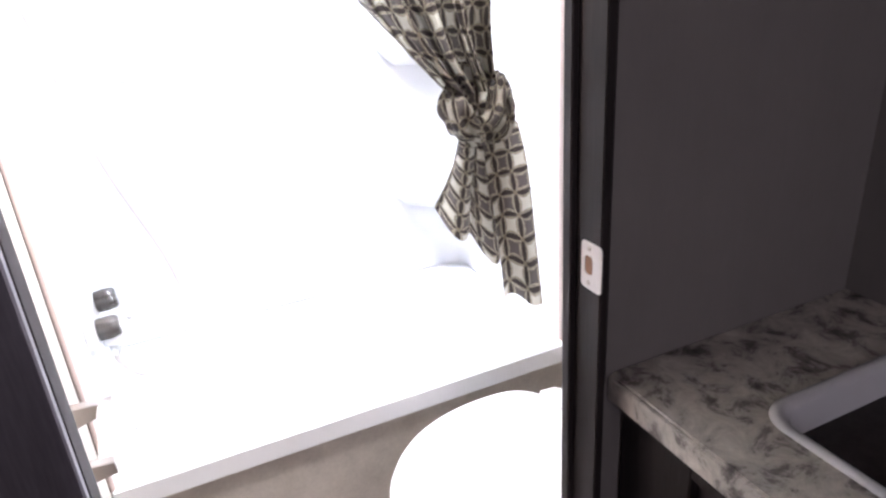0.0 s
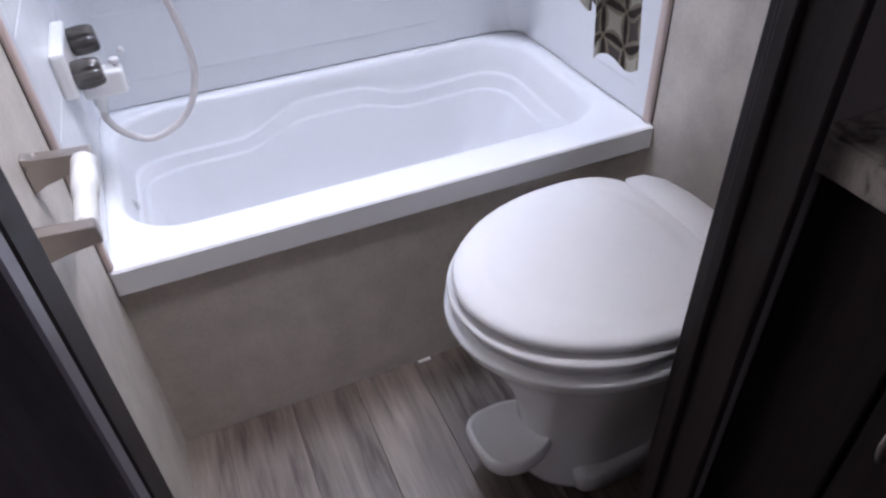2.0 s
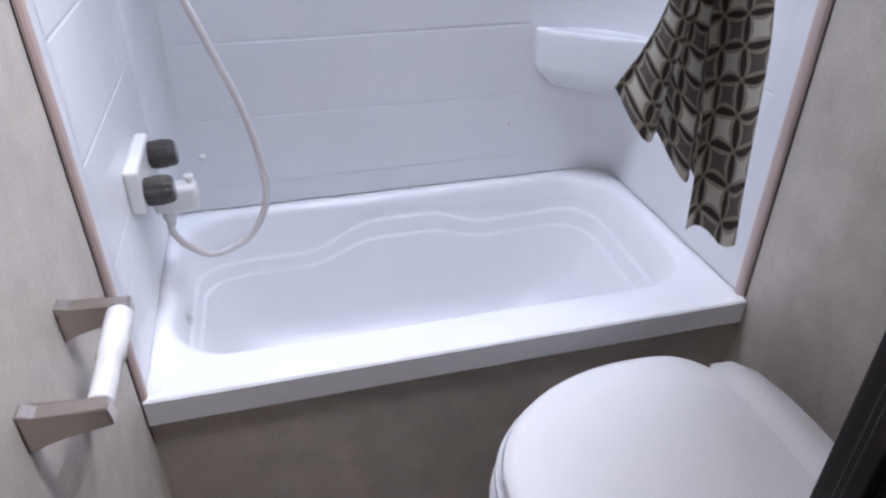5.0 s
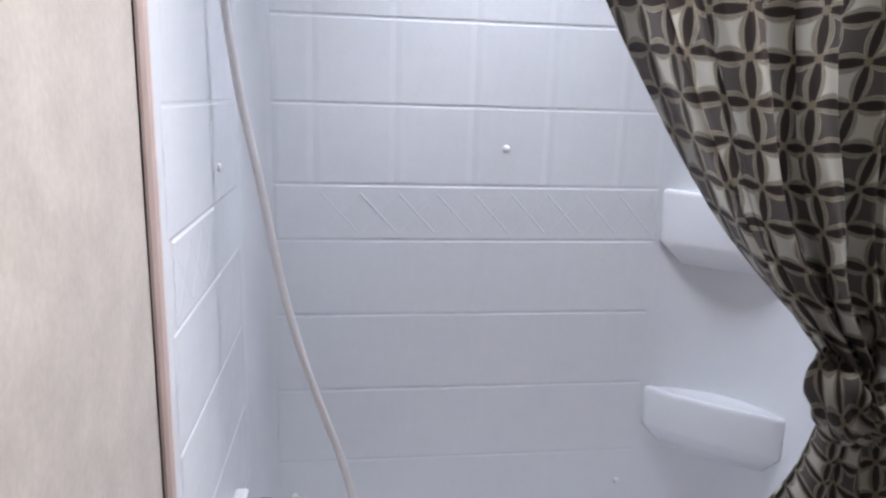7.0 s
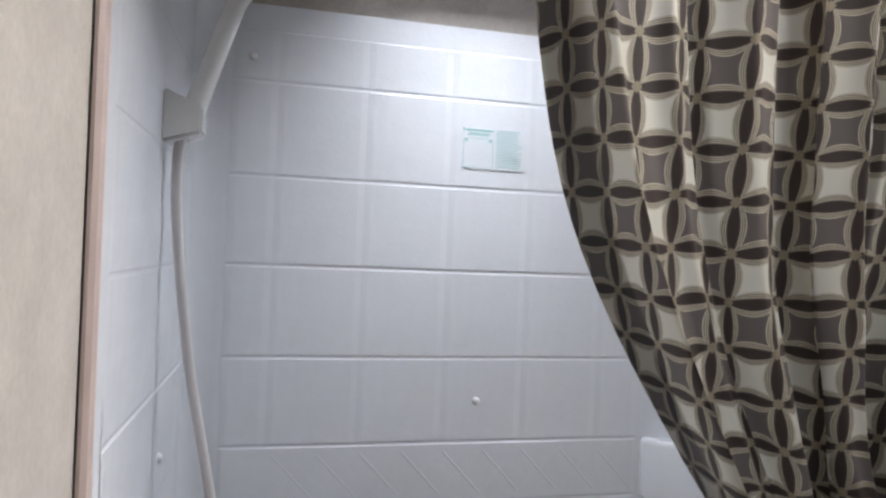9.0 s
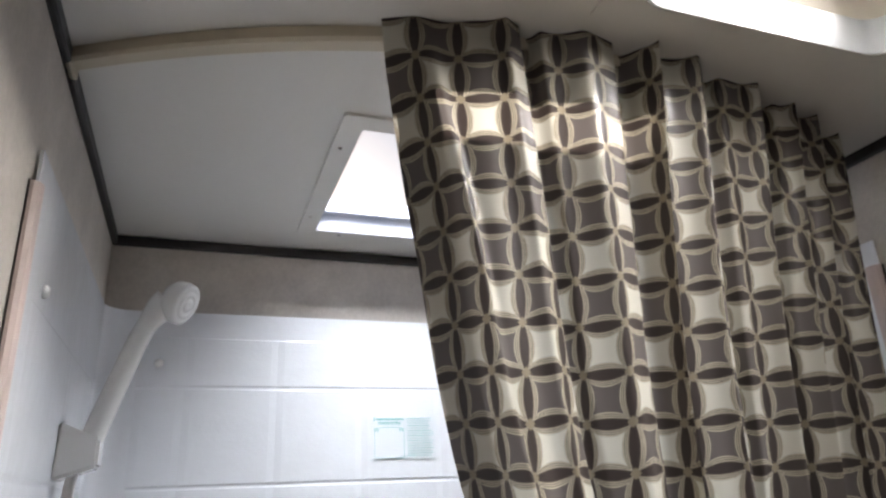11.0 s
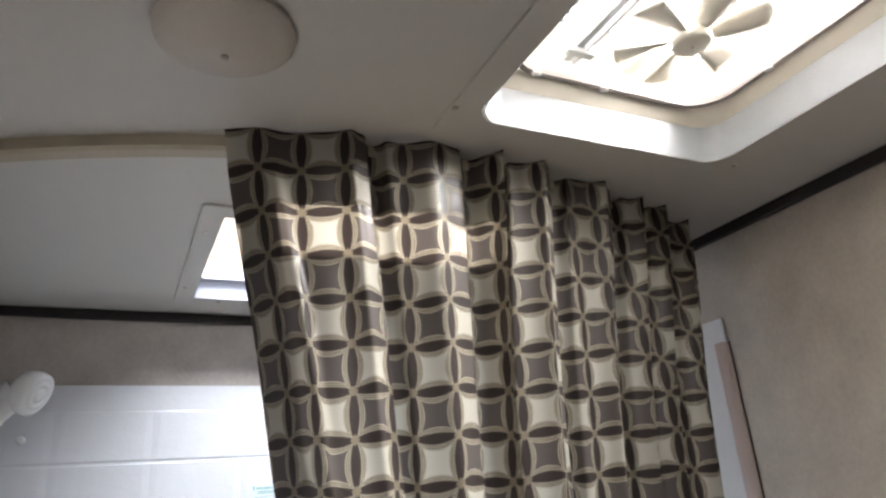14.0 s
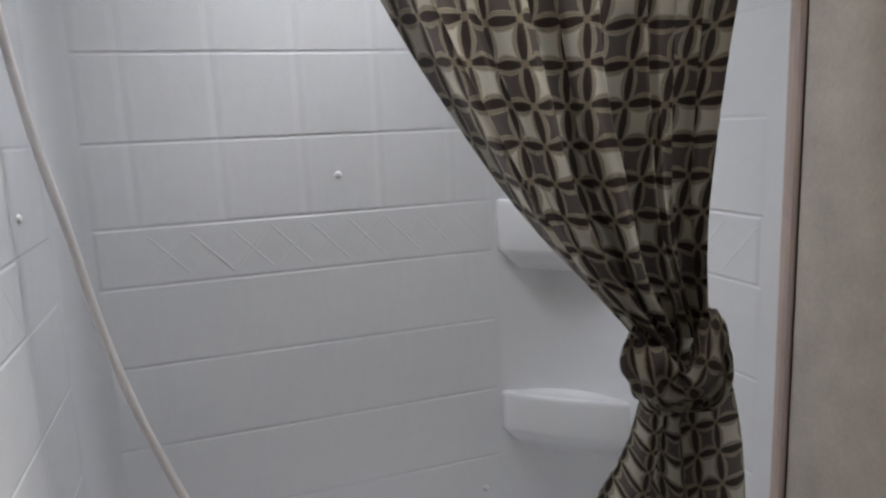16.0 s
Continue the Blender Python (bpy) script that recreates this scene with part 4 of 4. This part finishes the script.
def make_vent():
    v = thing("roof_vent", "cream roof vent with fan and dark crank knob in ceiling", "roof vent", 0.336, 0.99, ZC)
    inner = rounded(VX0 + 0.002, VX1 - 0.002, VY0 + 0.002, VY1 - 0.002, 0.028)
    outer = rounded(VX0 - 0.027, VX1 + 0.030, VY0 - 0.030, VY1 + 0.030, 0.006)
    bm = bmesh.new()
    plate_with_hole(bm, outer, inner, ZC - 0.0035, ZC - 0.0005)
    child("flange", bm, ceil_mat, v, "flat white garnish flange")
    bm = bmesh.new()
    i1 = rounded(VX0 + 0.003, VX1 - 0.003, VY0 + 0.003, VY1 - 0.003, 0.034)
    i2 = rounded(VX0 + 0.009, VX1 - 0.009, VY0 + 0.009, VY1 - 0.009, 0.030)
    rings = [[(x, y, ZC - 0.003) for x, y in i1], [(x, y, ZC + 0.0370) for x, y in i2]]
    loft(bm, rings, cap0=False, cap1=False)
    # white ring coloured grey to hold down the glare of the vent lamps
    child("inner_ring", bm, mat("dimmed_white_plastic", (0.36, 0.375, 0.39), 0.4, var=0.05, scale=12, bump=0.03), v, "white inner garnish ring", True)
    bm = bmesh.new()
    a = rounded(VX0 + 0.009, VX1 - 0.009, VY0 + 0.009, VY1 - 0.009, 0.030)
    b = rounded(VX0 + 0.022, VX1 - 0.020, VY0 + 0.020, VY1 - 0.020, 0.040)
    c = rounded(VX0 + 0.010, VX1 - 0.010, VY0 + 0.010, VY1 - 0.010, 0.045)
    loft(bm, [[(x, y, ZC + 0.037) for x, y in a], [(x, y, ZC + 0.052) for x, y in b], [(x, y, ZC + 0.060) for x, y in b], [(x, y, ZC + 0.062) for x, y in c], [(x, y, ZC + 0.150) for x, y in c]], cap0=False, cap1=False)
    child("well", bm, cream_plastic, v, "cream inner well", True)
    bm = bmesh.new()
    so = rounded(VX0 + 0.024, VX1 - 0.022, VY0 + 0.022, VY1 - 0.022, 0.045)
    si = rounded(VX0 + 0.030, VX1 - 0.028, VY0 + 0.028, VY1 - 0.028, 0.042)
    plate_with_hole(bm, so, si, ZC + 0.050, ZC + 0.056)
    child("screen_frame", bm, mat("taupe_screen_edge", (0.30, 0.26, 0.24), 0.5), v, "thin taupe insect screen frame")
    hx, hy, hz = 0.382, 1.068, ZC + 0.066
    bm = bmesh.new()
    lathe(bm, (hx, hy, hz - 0.006), (0, 0, 1), [(0, 0.004), (0.0005, 0.017), (0.002, 0.020), (0.014, 0.020), (0.014, 0.008)], 32)
    lathe(bm, (hx, hy, hz - 0.009), (0, 0, 1), [(0, 0.002), (0.003, 0.0024)], 12)
    fan = child("fan_hub", bm, cream_plastic, v, "round cream fan hub", True)
    for k in range(6):
        a0 = radians(60 * k + 14)
        bm = bmesh.new()
        rings = []
        for m_ in range(7):
            t = m_ / 6
            r = 0.017 + 0.060 * t
            half = 0.006 + 0.014 * t ** 0.8
            row_t, row_b = [], []
            for s_ in range(5):
                w = (s_ / 4 - 0.5) * 2
                ang = a0 + w * half / r * 0.9
                z = hz + 0.004 - w * 0.005 * (1 - 0.3 * t) + 0.002 * (w * w)
                row_t.append((hx + r * math.cos(ang), hy + r * math.sin(ang), z + 0.0006))
                row_b.append((hx + r * math.cos(ang), hy + r * math.sin(ang), z - 0.0006))
            rings.append(row_t + row_b[::-1])
        loft(bm, rings)
        child("fan_blade", bm, cream_plastic, v, "cream fan blade", True)
    # motor bridge and lid arm
    bm = bmesh.new()
    box(bm, hx - 0.006, hx + 0.006, VY0 + 0.02, VY1 - 0.012, ZC + 0.090, ZC + 0.096, 0.001, 1)
    box(bm, hx - 0.014, hx + 0.014, hy - 0.014, hy + 0.014, ZC + 0.080, ZC + 0.112, 0.004, 1)
    child("motor_bridge", bm, fixture_mat, v, "white motor bridge")
    bm = bmesh.new()
    box(bm, 0.282, 0.291, 1.012, 1.150, ZC + 0.075, ZC + 0.083, 0.001, 1)
    box(bm, 0.293, 0.297, 1.012, 1.150, ZC + 0.071, ZC + 0.079, 0.001, 1)
    box(bm, 0.272, 0.306, 1.124, 1.134, ZC + 0.069, ZC + 0.087, 0.001, 1)
    loft(bm, [[(0.284, 1.010, ZC + 0.074), (0.296, 1.010, ZC + 0.074), (0.296, 1.010, ZC + 0.080), (0.284, 1.010, ZC + 0.080)], [(0.306, 0.872, ZC + 0.070), (0.322, 0.872, ZC + 0.070), (0.322, 0.872, ZC + 0.100), (0.306, 0.872, ZC + 0.100)]])
    cyl(bm, (0.280, 1.012, ZC + 0.074), (0.304, 1.012, ZC + 0.074), 0.0045, seg=12)
    # the crossing edge of the lid's inner frame and a ring under the motor
    fr = bmesh.new()
    for a in ((VX0 + 0.024, VX1 - 0.024, VY1 - 0.058, VY1 - 0.052), (VX1 - 0.052, VX1 - 0.046, VY0 + 0.02, VY1 - 0.06), (VX1 - 0.066, VX1 - 0.063, VY0 + 0.02, VY1 - 0.06), (VX0 + 0.024, VX1 - 0.07, VY1 - 0.070, VY1 - 0.067)):
        box(fr, *a, ZC + 0.098, ZC + 0.106, 0.001, 1)
    child("lid_frame", fr, mat("pale_blue_grey_plastic", (0.62, 0.66, 0.72), 0.4, var=0.03), v, "pale inner frame of the lid")
    child("lid_lift_arm", bm, mat("dull_aluminium", (0.66, 0.68, 0.70), 0.45, var=0.05), v, "thin metal lid lift arm")
    bm = bmesh.new()
    lathe(bm, (0.248, 0.884, ZC - 0.022), (0, 0, 1), [(0, 0.012), (0.001, 0.026), (0.006, 0.033), (0.016, 0.034), (0.022, 0.028), (0.028, 0.012), (0.075, 0.007)], 40)
    child("crank_knob", bm, black_plastic, v, "dark glossy crank knob", True)
    for x, y in ((VX0 - 0.023, VY1 - 0.017), (VX1 + 0.020, VY1 - 0.008), (VX0 - 0.023, 0.93), (VX1 + 0.020, 0.92)):
        bm = bmesh.new()
        lathe(bm, (x, y, ZC - 0.0035), (0, 0, -1), [(0, 0.0035), (0.001, 0.0033), (0.0014, 0.001)], 12)
        child("screw", bm, nickel, v, "small screw head", True)
    for x, y in ((0.245, VY1 - 0.027), (0.330, VY1 - 0.026), (VX1 - 0.027, 1.06), (VX1 - 0.027, 0.94)):
        bm = bmesh.new()
        lathe(bm, (x, y, ZC + 0.047), (0, 0, 1), [(0, 0.003), (0.001, 0.005), (0.004, 0.005)], 14)
        child("screen_clip", bm, fixture_mat, v, "round screen clip", True)
    bm = boxbm(VX0 - 0.01, VX1 + 0.01, VY0 - 0.01, VY1 + 0.01, ZC + 0.165, ZC + 0.170, bevel=0.002)
    child("lid", bm, fixture_mat, v, "closed white vent lid")
    return v


make_vent()


def make_skylight():
    s = thing("skylight", "white framed skylight in the ceiling above the bathtub", "skylight", 0.165, 1.635, ZC)
    bm = bmesh.new()
    plate_with_hole(bm, rounded(SX0 - 0.028, SX1 + 0.028, SY0 - 0.030, SY1 + 0.022, 0.006), rounded(SX0, SX1, SY0, SY1, 0.004), ZC - 0.004, ZC - 0.0005)
    child("flange", bm, ceil_mat, s, "white flange with small screws")
    bm = bmesh.new()
    i1, i2 = rounded(SX0 + 0.001, SX1 - 0.001, SY0 + 0.001, SY1 - 0.001, 0.005), rounded(SX0 + 0.010, SX1 - 0.010, SY0 + 0.006, SY1 - 0.012, 0.01)
    loft(bm, [[(x, y, ZC - 0.003) for x, y in i1], [(x, y, ZC + 0.026) for x, y in i1], [(x, y, ZC + 0.028) for x, y in i2], [(x, y, ZC + 0.052) for x, y in i2]], cap0=False, cap1=False)
    child("well", bm, mat("lavender_grey_plastic", (0.46, 0.47, 0.52), 0.4, var=0.04, bump=0.02), s, "pale grey well walls")
    for x, y in ((SX0 - 0.017, 1.52), (SX0 - 0.017, 1.755), (0.03, SY1 + 0.012), (0.18, SY1 + 0.012)):
        bm = bmesh.new()
        lathe(bm, (x, y, ZC - 0.004), (0, 0, -1), [(0, 0.0032), (0.001, 0.003), (0.0013, 0.001)], 12)
        child("screw", bm, nickel, s, "small screw head", True)
    return s


make_skylight()


def make_cone():
    c = thing("ceiling_vent_cap", "round cream cone-shaped vent cover screwed to the ceiling", "vent cover", -0.061, 1.119, ZC)
    bm = bmesh.new()
    lathe(bm, (-0.061, 1.119, ZC - 0.0005), (0, 0, -1), [(0, 0.048), (0.003, 0.053), (0.006, 0.0525), (0.010, 0.044), (0.017, 0.024), (0.023, 0.007), (0.024, 0.004)], 48)
    child("cone", bm, mat("cream_cover_plastic", (0.60, 0.55, 0.49), 0.42, bump=0), c, "", True)
    bm = bmesh.new()
    lathe(bm, (-0.061, 1.119, ZC - 0.0245), (0, 0, -1), [(0, 0.0032), (0.002, 0.0028), (0.0026, 0.001)], 12)
    child("screw", bm, nickel, c, "", True)
    return c


make_cone()


def make_door():
    d = thing("door_leaf", "dark espresso wood door leaf standing open against the hall wall", "door", DXL + 0.0035, PW0 - 0.001, 0)
    bm = bmesh.new()
    box(bm, -0.535, -0.004, -0.034, -0.004, 0.02, DZ - 0.01, 0.002, 1)
    ob = part("panel", bm, hazed_door_wood, d, "plain dark wood-grain panel")
    d.rotation_euler = (0, 0, radians(7))
    return d


make_door()


def make_vanity():
    c = thing("vanity_cabinet", "dark espresso vanity cabinet with framed door under speckled countertop", "cabinet", 0.36, 0.40, 0)
    x0, x1, y0, y1, zt = 0.368, HXR - 0.002, -0.10, PY0 + 0.024, 0.776
    child("body", boxbm(x0, x1, y0, y1, 0.0, zt, bevel=0.001, seg=1), dark_wood, c)
    bm = bmesh.new()
    for ya, yb in ((0.645, y1 - 0.002), (y0 + 0.002, y0 + 0.05)):
        box(bm, 0.352, x0 - 0.0005, ya, yb, 0.01, zt - 0.002, 0.002, 1)
    box(bm, 0.352, x0 - 0.0005, y0 + 0.049, 0.6455, zt - 0.04, zt - 0.003, 0.002, 1)
    child("face_frame", bm, dark_wood, c, "dark face frame")
    ya, yb = 0.26, 0.634
    dr = child("door", boxbm(0.346, 0.351, ya + 0.045, yb - 0.045, 0.145, 0.675), dark_wood, c, "framed dark cabinet door")
    for nm, a in (("stile", (0.341, 0.3515, ya, ya + 0.05, 0.10, 0.72)), ("stile", (0.341, 0.3515, yb - 0.05, yb, 0.10, 0.72)), ("rail", (0.3415, 0.3515, ya + 0.0505, yb - 0.0505, 0.67, 0.72)), ("rail", (0.3415, 0.3515, ya + 0.0505, yb - 0.0505, 0.10, 0.15))):
        bm = boxbm(*a, bevel=0.0015, seg=1)
        bmesh.ops.translate(bm, verts=bm.verts, vec=-Vector(c.location))
        part(nm, bm, dark_wood, dr)
    bm = bmesh.new()
    yh = yb - 0.028
    tube(bm, spline([(0.342, yh, 0.625), (0.330, yh, 0.618), (0.322, yh, 0.59), (0.330, yh, 0.562), (0.342, yh, 0.555)], 6), 0.0035, 10)
    bmesh.ops.translate(bm, verts=bm.verts, vec=-Vector(c.location))
    part("handle", bm, chrome, dr, "chrome bow handle", True)
    t = thing("countertop", "grey speckled granite-look countertop over the dark vanity cabinet", "countertop", 0.55, 0.35, 0.776)
    X0, X1, Y0, Y1 = 0.331, HXR - 0.001, -0.12, PY0 + 0.0255
    bm = bmesh.new()
    plate_with_hole(bm, rounded(X0, X1, Y0, Y1, 0.003), rounded(0.433, 0.735, 0.225, 0.617, 0.03), 0.777, 0.815)
    bmesh.ops.bevel(bm, geom=[e for e in bm.edges if all(v.co.z > 0.81 and v.co.x < X0 + 0.01 for v in e.verts)], offset=0.003, segments=2, affect="EDGES")
    child("slab", bm, counter_mat, t)
    child("edge_strip", boxbm(X0 - 0.0026, X0 - 0.0003, Y0 + 0.002, Y1 - 0.001, 0.779, 0.812, bevel=0.0008, seg=1), counter_mat, t, "speckled front edge strip")
    s = thing("sink", "grey-white drop-in sink with white rim set in the countertop", "sink", 0.59, 0.415, 0.815)
    R = lambda e, z, r: [(x, y, z) for x, y in rounded(0.420 + e, 0.746 - e, 0.212 + e, 0.630 - e, r)]
    bm = bmesh.new()
    loft(bm, [R(0, 0.8155, 0.040), R(0.001, 0.819, 0.040), R(0.006, 0.8205, 0.038), R(0.012, 0.819, 0.036), R(0.017, 0.810, 0.035), R(0.030, 0.72, 0.05), R(0.06, 0.69, 0.04)], cap0=False)
    child("basin", bm, sink_mat, s, "", True)
    bm = bmesh.new()
    lathe(bm, (0.59, 0.415, 0.691), (0, 0, 1), [(0, 0.022), (0.002, 0.021), (0.003, 0.014)], 20)
    child("drain", bm, chrome, s, "", True)


make_vanity()


def make_strike():
    s = thing("strike_plate", "small chipped white strike plate on the dark door jamb", "strike plate", DXR, 0.765, 0.975)
    bm = bmesh.new()
    z0, z1, ya, yb = 0.948, 1.006, 0.741, 0.778
    o = [(a, b) for a, b in rounded(ya, yb, z0, z1, 0.006, 4)]
    i = [(a, b) for a, b in rounded(0.757, 0.772, 0.966, 0.989, 0.005, 4)]
    plate_with_hole(bm, o, i, 0, 0.0016)
    bmesh.ops.transform(bm, verts=bm.verts, matrix=Matrix(((0, 0, -1, DXR - 0.0003), (1, 0, 0, 0), (0, 1, 0, 0), (0, 0, 0, 1))))
    child("plate", bm, mat("white_enamelled_metal", (0.62, 0.58, 0.56), 0.35, bump=0.03), s)
    child("latch_hole", boxbm(DXR - 0.0009, DXR - 0.0003, 0.7555, 0.7735, 0.9645, 0.9905), brass, s, "rusty brown latch hole")
    for z in (0.956, 0.998):
        bm = bmesh.new()
        lathe(bm, (DXR - 0.0019, 0.764, z), (-1, 0, 0), [(0, 0.003), (0.0008, 0.0027), (0.001, 0.001)], 12)
        child("screw", bm, nickel, s, "", True)


make_strike()


def make_sticker():
    s = thing("care_sticker", "clear care sticker with faint green print on shower surround", "sticker", 0.163, 1.8995, 1.683)
    y = 1.9034
    child("sheet", boxbm(0.107, 0.219, y, y + 0.0003, 1.648, 1.718), paper_mat, s)
    bm = bmesh.new()

    def bar(x0, x1, z0, z1):
        box(bm, x0, x1, y - 0.0005, y - 0.0001, z0, z1)
    bar(0.109, 0.111, 1.7110, 1.7170)
    x = 0.114
    rng = random.Random(2)
    while x < 0.160:
        w = rng.uniform(0.0015, 0.004)
        bar(x, min(x + w, 0.161), 1.7120, 1.7150)
        x += w + 0.0009
    x = 0.117
    while x < 0.156:
        w = rng.uniform(0.001, 0.003)
        bar(x, x + w, 1.7075, 1.7090)
        bar(x, x + w, 1.7050, 1.7063)
        x += w + 0.0008
    for cx in (0.1145, 0.157):
        for k in range(3):
            bar(cx - 0.003 + 0.0022 * k, cx - 0.0018 + 0.0022 * k, 1.693 + 0.002 * (k % 2), 1.698 + 0.002 * (k % 2))
    for a in ((0.1100, 0.1104, 1.650, 1.700), (0.1616, 0.1620, 1.650, 1.700), (0.1100, 0.1620, 1.6500, 1.6503), (0.1180, 0.1530, 1.6996, 1.7000)):
        bar(*a)
    for k in range(16):
        z = 1.7145 - 0.0041 * k
        bar(0.168, 0.168 + rng.uniform(0.036, 0.048), z, z + 0.0006)
    child("print", bm, green_ink, s, "green printed bars and box outlines")


make_sticker()


def make_chip():
    c = thing("plaster_chip", "small white plaster chip on the floor against the tub skirt", "chip", 0.168, 1.352, 0)
    bm = boxbm(0.154, 0.182, 1.3515, 1.3600, 0.0002, 0.0026, bevel=0.0008, seg=1)
    for v in bm.verts:
        v.co.y += 0.002 * noise.noise(v.co * 120)
    child("flake", bm, fixture_mat, c)


make_chip()


# ---- pieces of walls and floors ----
def pieces(name, parent, mesh_cache, mtl, key, builder, matrix):
    if key not in mesh_cache:
        bm = builder()
        bmesh.ops.recalc_face_normals(bm, faces=bm.faces)
        me = bpy.data.meshes.new(name)
        bm.to_mesh(me)
        bm.free()
        me.materials.append(mtl)
        mesh_cache[key] = me
    ob = new(name, mesh_cache[key])
    ob.parent = parent
    ob.matrix_local = matrix
    return ob


cache = {}
off = -Vector(surround.location)
for r in range(len(ROWS_Z) - 1):
    z1, z0 = ROWS_Z[r], ROWS_Z[r + 1]
    if r == 5:
        w = COLS_X[-1] - COLS_X[0]
        pieces("band", surround, cache, surround_mat, ("band", w), lambda: tile_bm(w, z1 - z0), Matrix.Translation(Vector((COLS_X[0], 1.906, z0)) + off))
        for m, ln in ((Matrix.Translation(Vector((XL + 0.006, 1.42, z0)) + off) @ Matrix.Rotation(radians(90), 4, "Z"), 0.23), (Matrix.Translation(Vector((XR - 0.006, 1.60, z0)) + off) @ Matrix.Rotation(radians(-90), 4, "Z"), 0.18)):
            pieces("band", surround, cache, surround_mat, ("side", ln, r), lambda: tile_bm(ln, z1 - z0), m)
        continue
    for c in range(len(COLS_X) - 1):
        w, h = COLS_X[c + 1] - COLS_X[c], z1 - z0
        pieces("tile", surround, cache, surround_mat, ("b", r, c), lambda: tile_bm(w, h, *((0.0011, 0.011, 0.45) if r < 5 else (0.0012, 0.007, 0.97))), Matrix.Translation(Vector((COLS_X[c], 1.906, z0)) + off))
    for ya, yb in ((1.405, 1.645), (1.645, 1.855)):
        if r == 0:
            continue
        pieces("tile", surround, cache, surround_mat, ("l", r, ya), lambda: tile_bm(yb - ya, z1 - z0, 0.0006 if r < 4 else 0.0010, 0.008, 0.6), Matrix.Translation(Vector((XL + 0.006, ya, z0)) + off) @ Matrix.Rotation(radians(90), 4, "Z"))
    for ya, yb in ((1.415, 1.560),):
        if r == 0:
            continue
        pieces("tile", surround, cache, surround_mat, ("r", r, ya), lambda: tile_bm(yb - ya, z1 - z0, 0.0006 if r < 4 else 0.0010, 0.008, 0.6), Matrix.Translation(Vector((XR - 0.006, yb, z0)) + off) @ Matrix.Rotation(radians(-90), 4, "Z"))

floor = thing("floor", "", "", 0, 0, 0)
tagged(floor, kind="structure")
PW = 0.1327


def plank_bm(w, ln):
    bm = bmesh.new()
    g, c, d = 0.0004, 0.0010, 0.004
    loft(bm, [[(g, g, -d), (w - g, g, -d), (w - g, ln - g, -d), (g, ln - g, -d)], [(g, g, -0.0008), (w - g, g, -0.0008), (w - g, ln - g, -0.0008), (g, ln - g, -0.0008)],
              [(g + c, g + c, 0), (w - g - c, g + c, 0), (w - g - c, ln - g - c, 0), (g + c, ln - g - c, 0)]], cap0=False)
    return bm


LP = 0.92
rng = random.Random(11)
k0 = -6
for k in range(k0, 9):
    x = -0.252 + PW * k
    y = {2: 1.008 - 3 * LP, 1: 0.60 - 3 * LP, 0: 0.72 - 3 * LP, -1: 1.10 - 4 * LP, 3: 0.66 - 3 * LP}.get(k, 0.5 - rng.random() * LP - 2 * LP)
    while y < YB:
        xa, xb = max(x, HXL), min(x + PW, HXR)
        ya, yb = max(y, HYB), min(y + LP, YB)
        if x + PW < XL or x > XR:
            yb = min(yb, PY0)
        if xb - xa > 0.01 and yb - ya > 0.01:
            ob = pieces("plank", floor, cache, floor_mat, ("p", round(xb - xa, 4), round(yb - ya, 4)), lambda: plank_bm(xb - xa, yb - ya), Matrix.Translation((xa, ya, 0)))
        y += LP
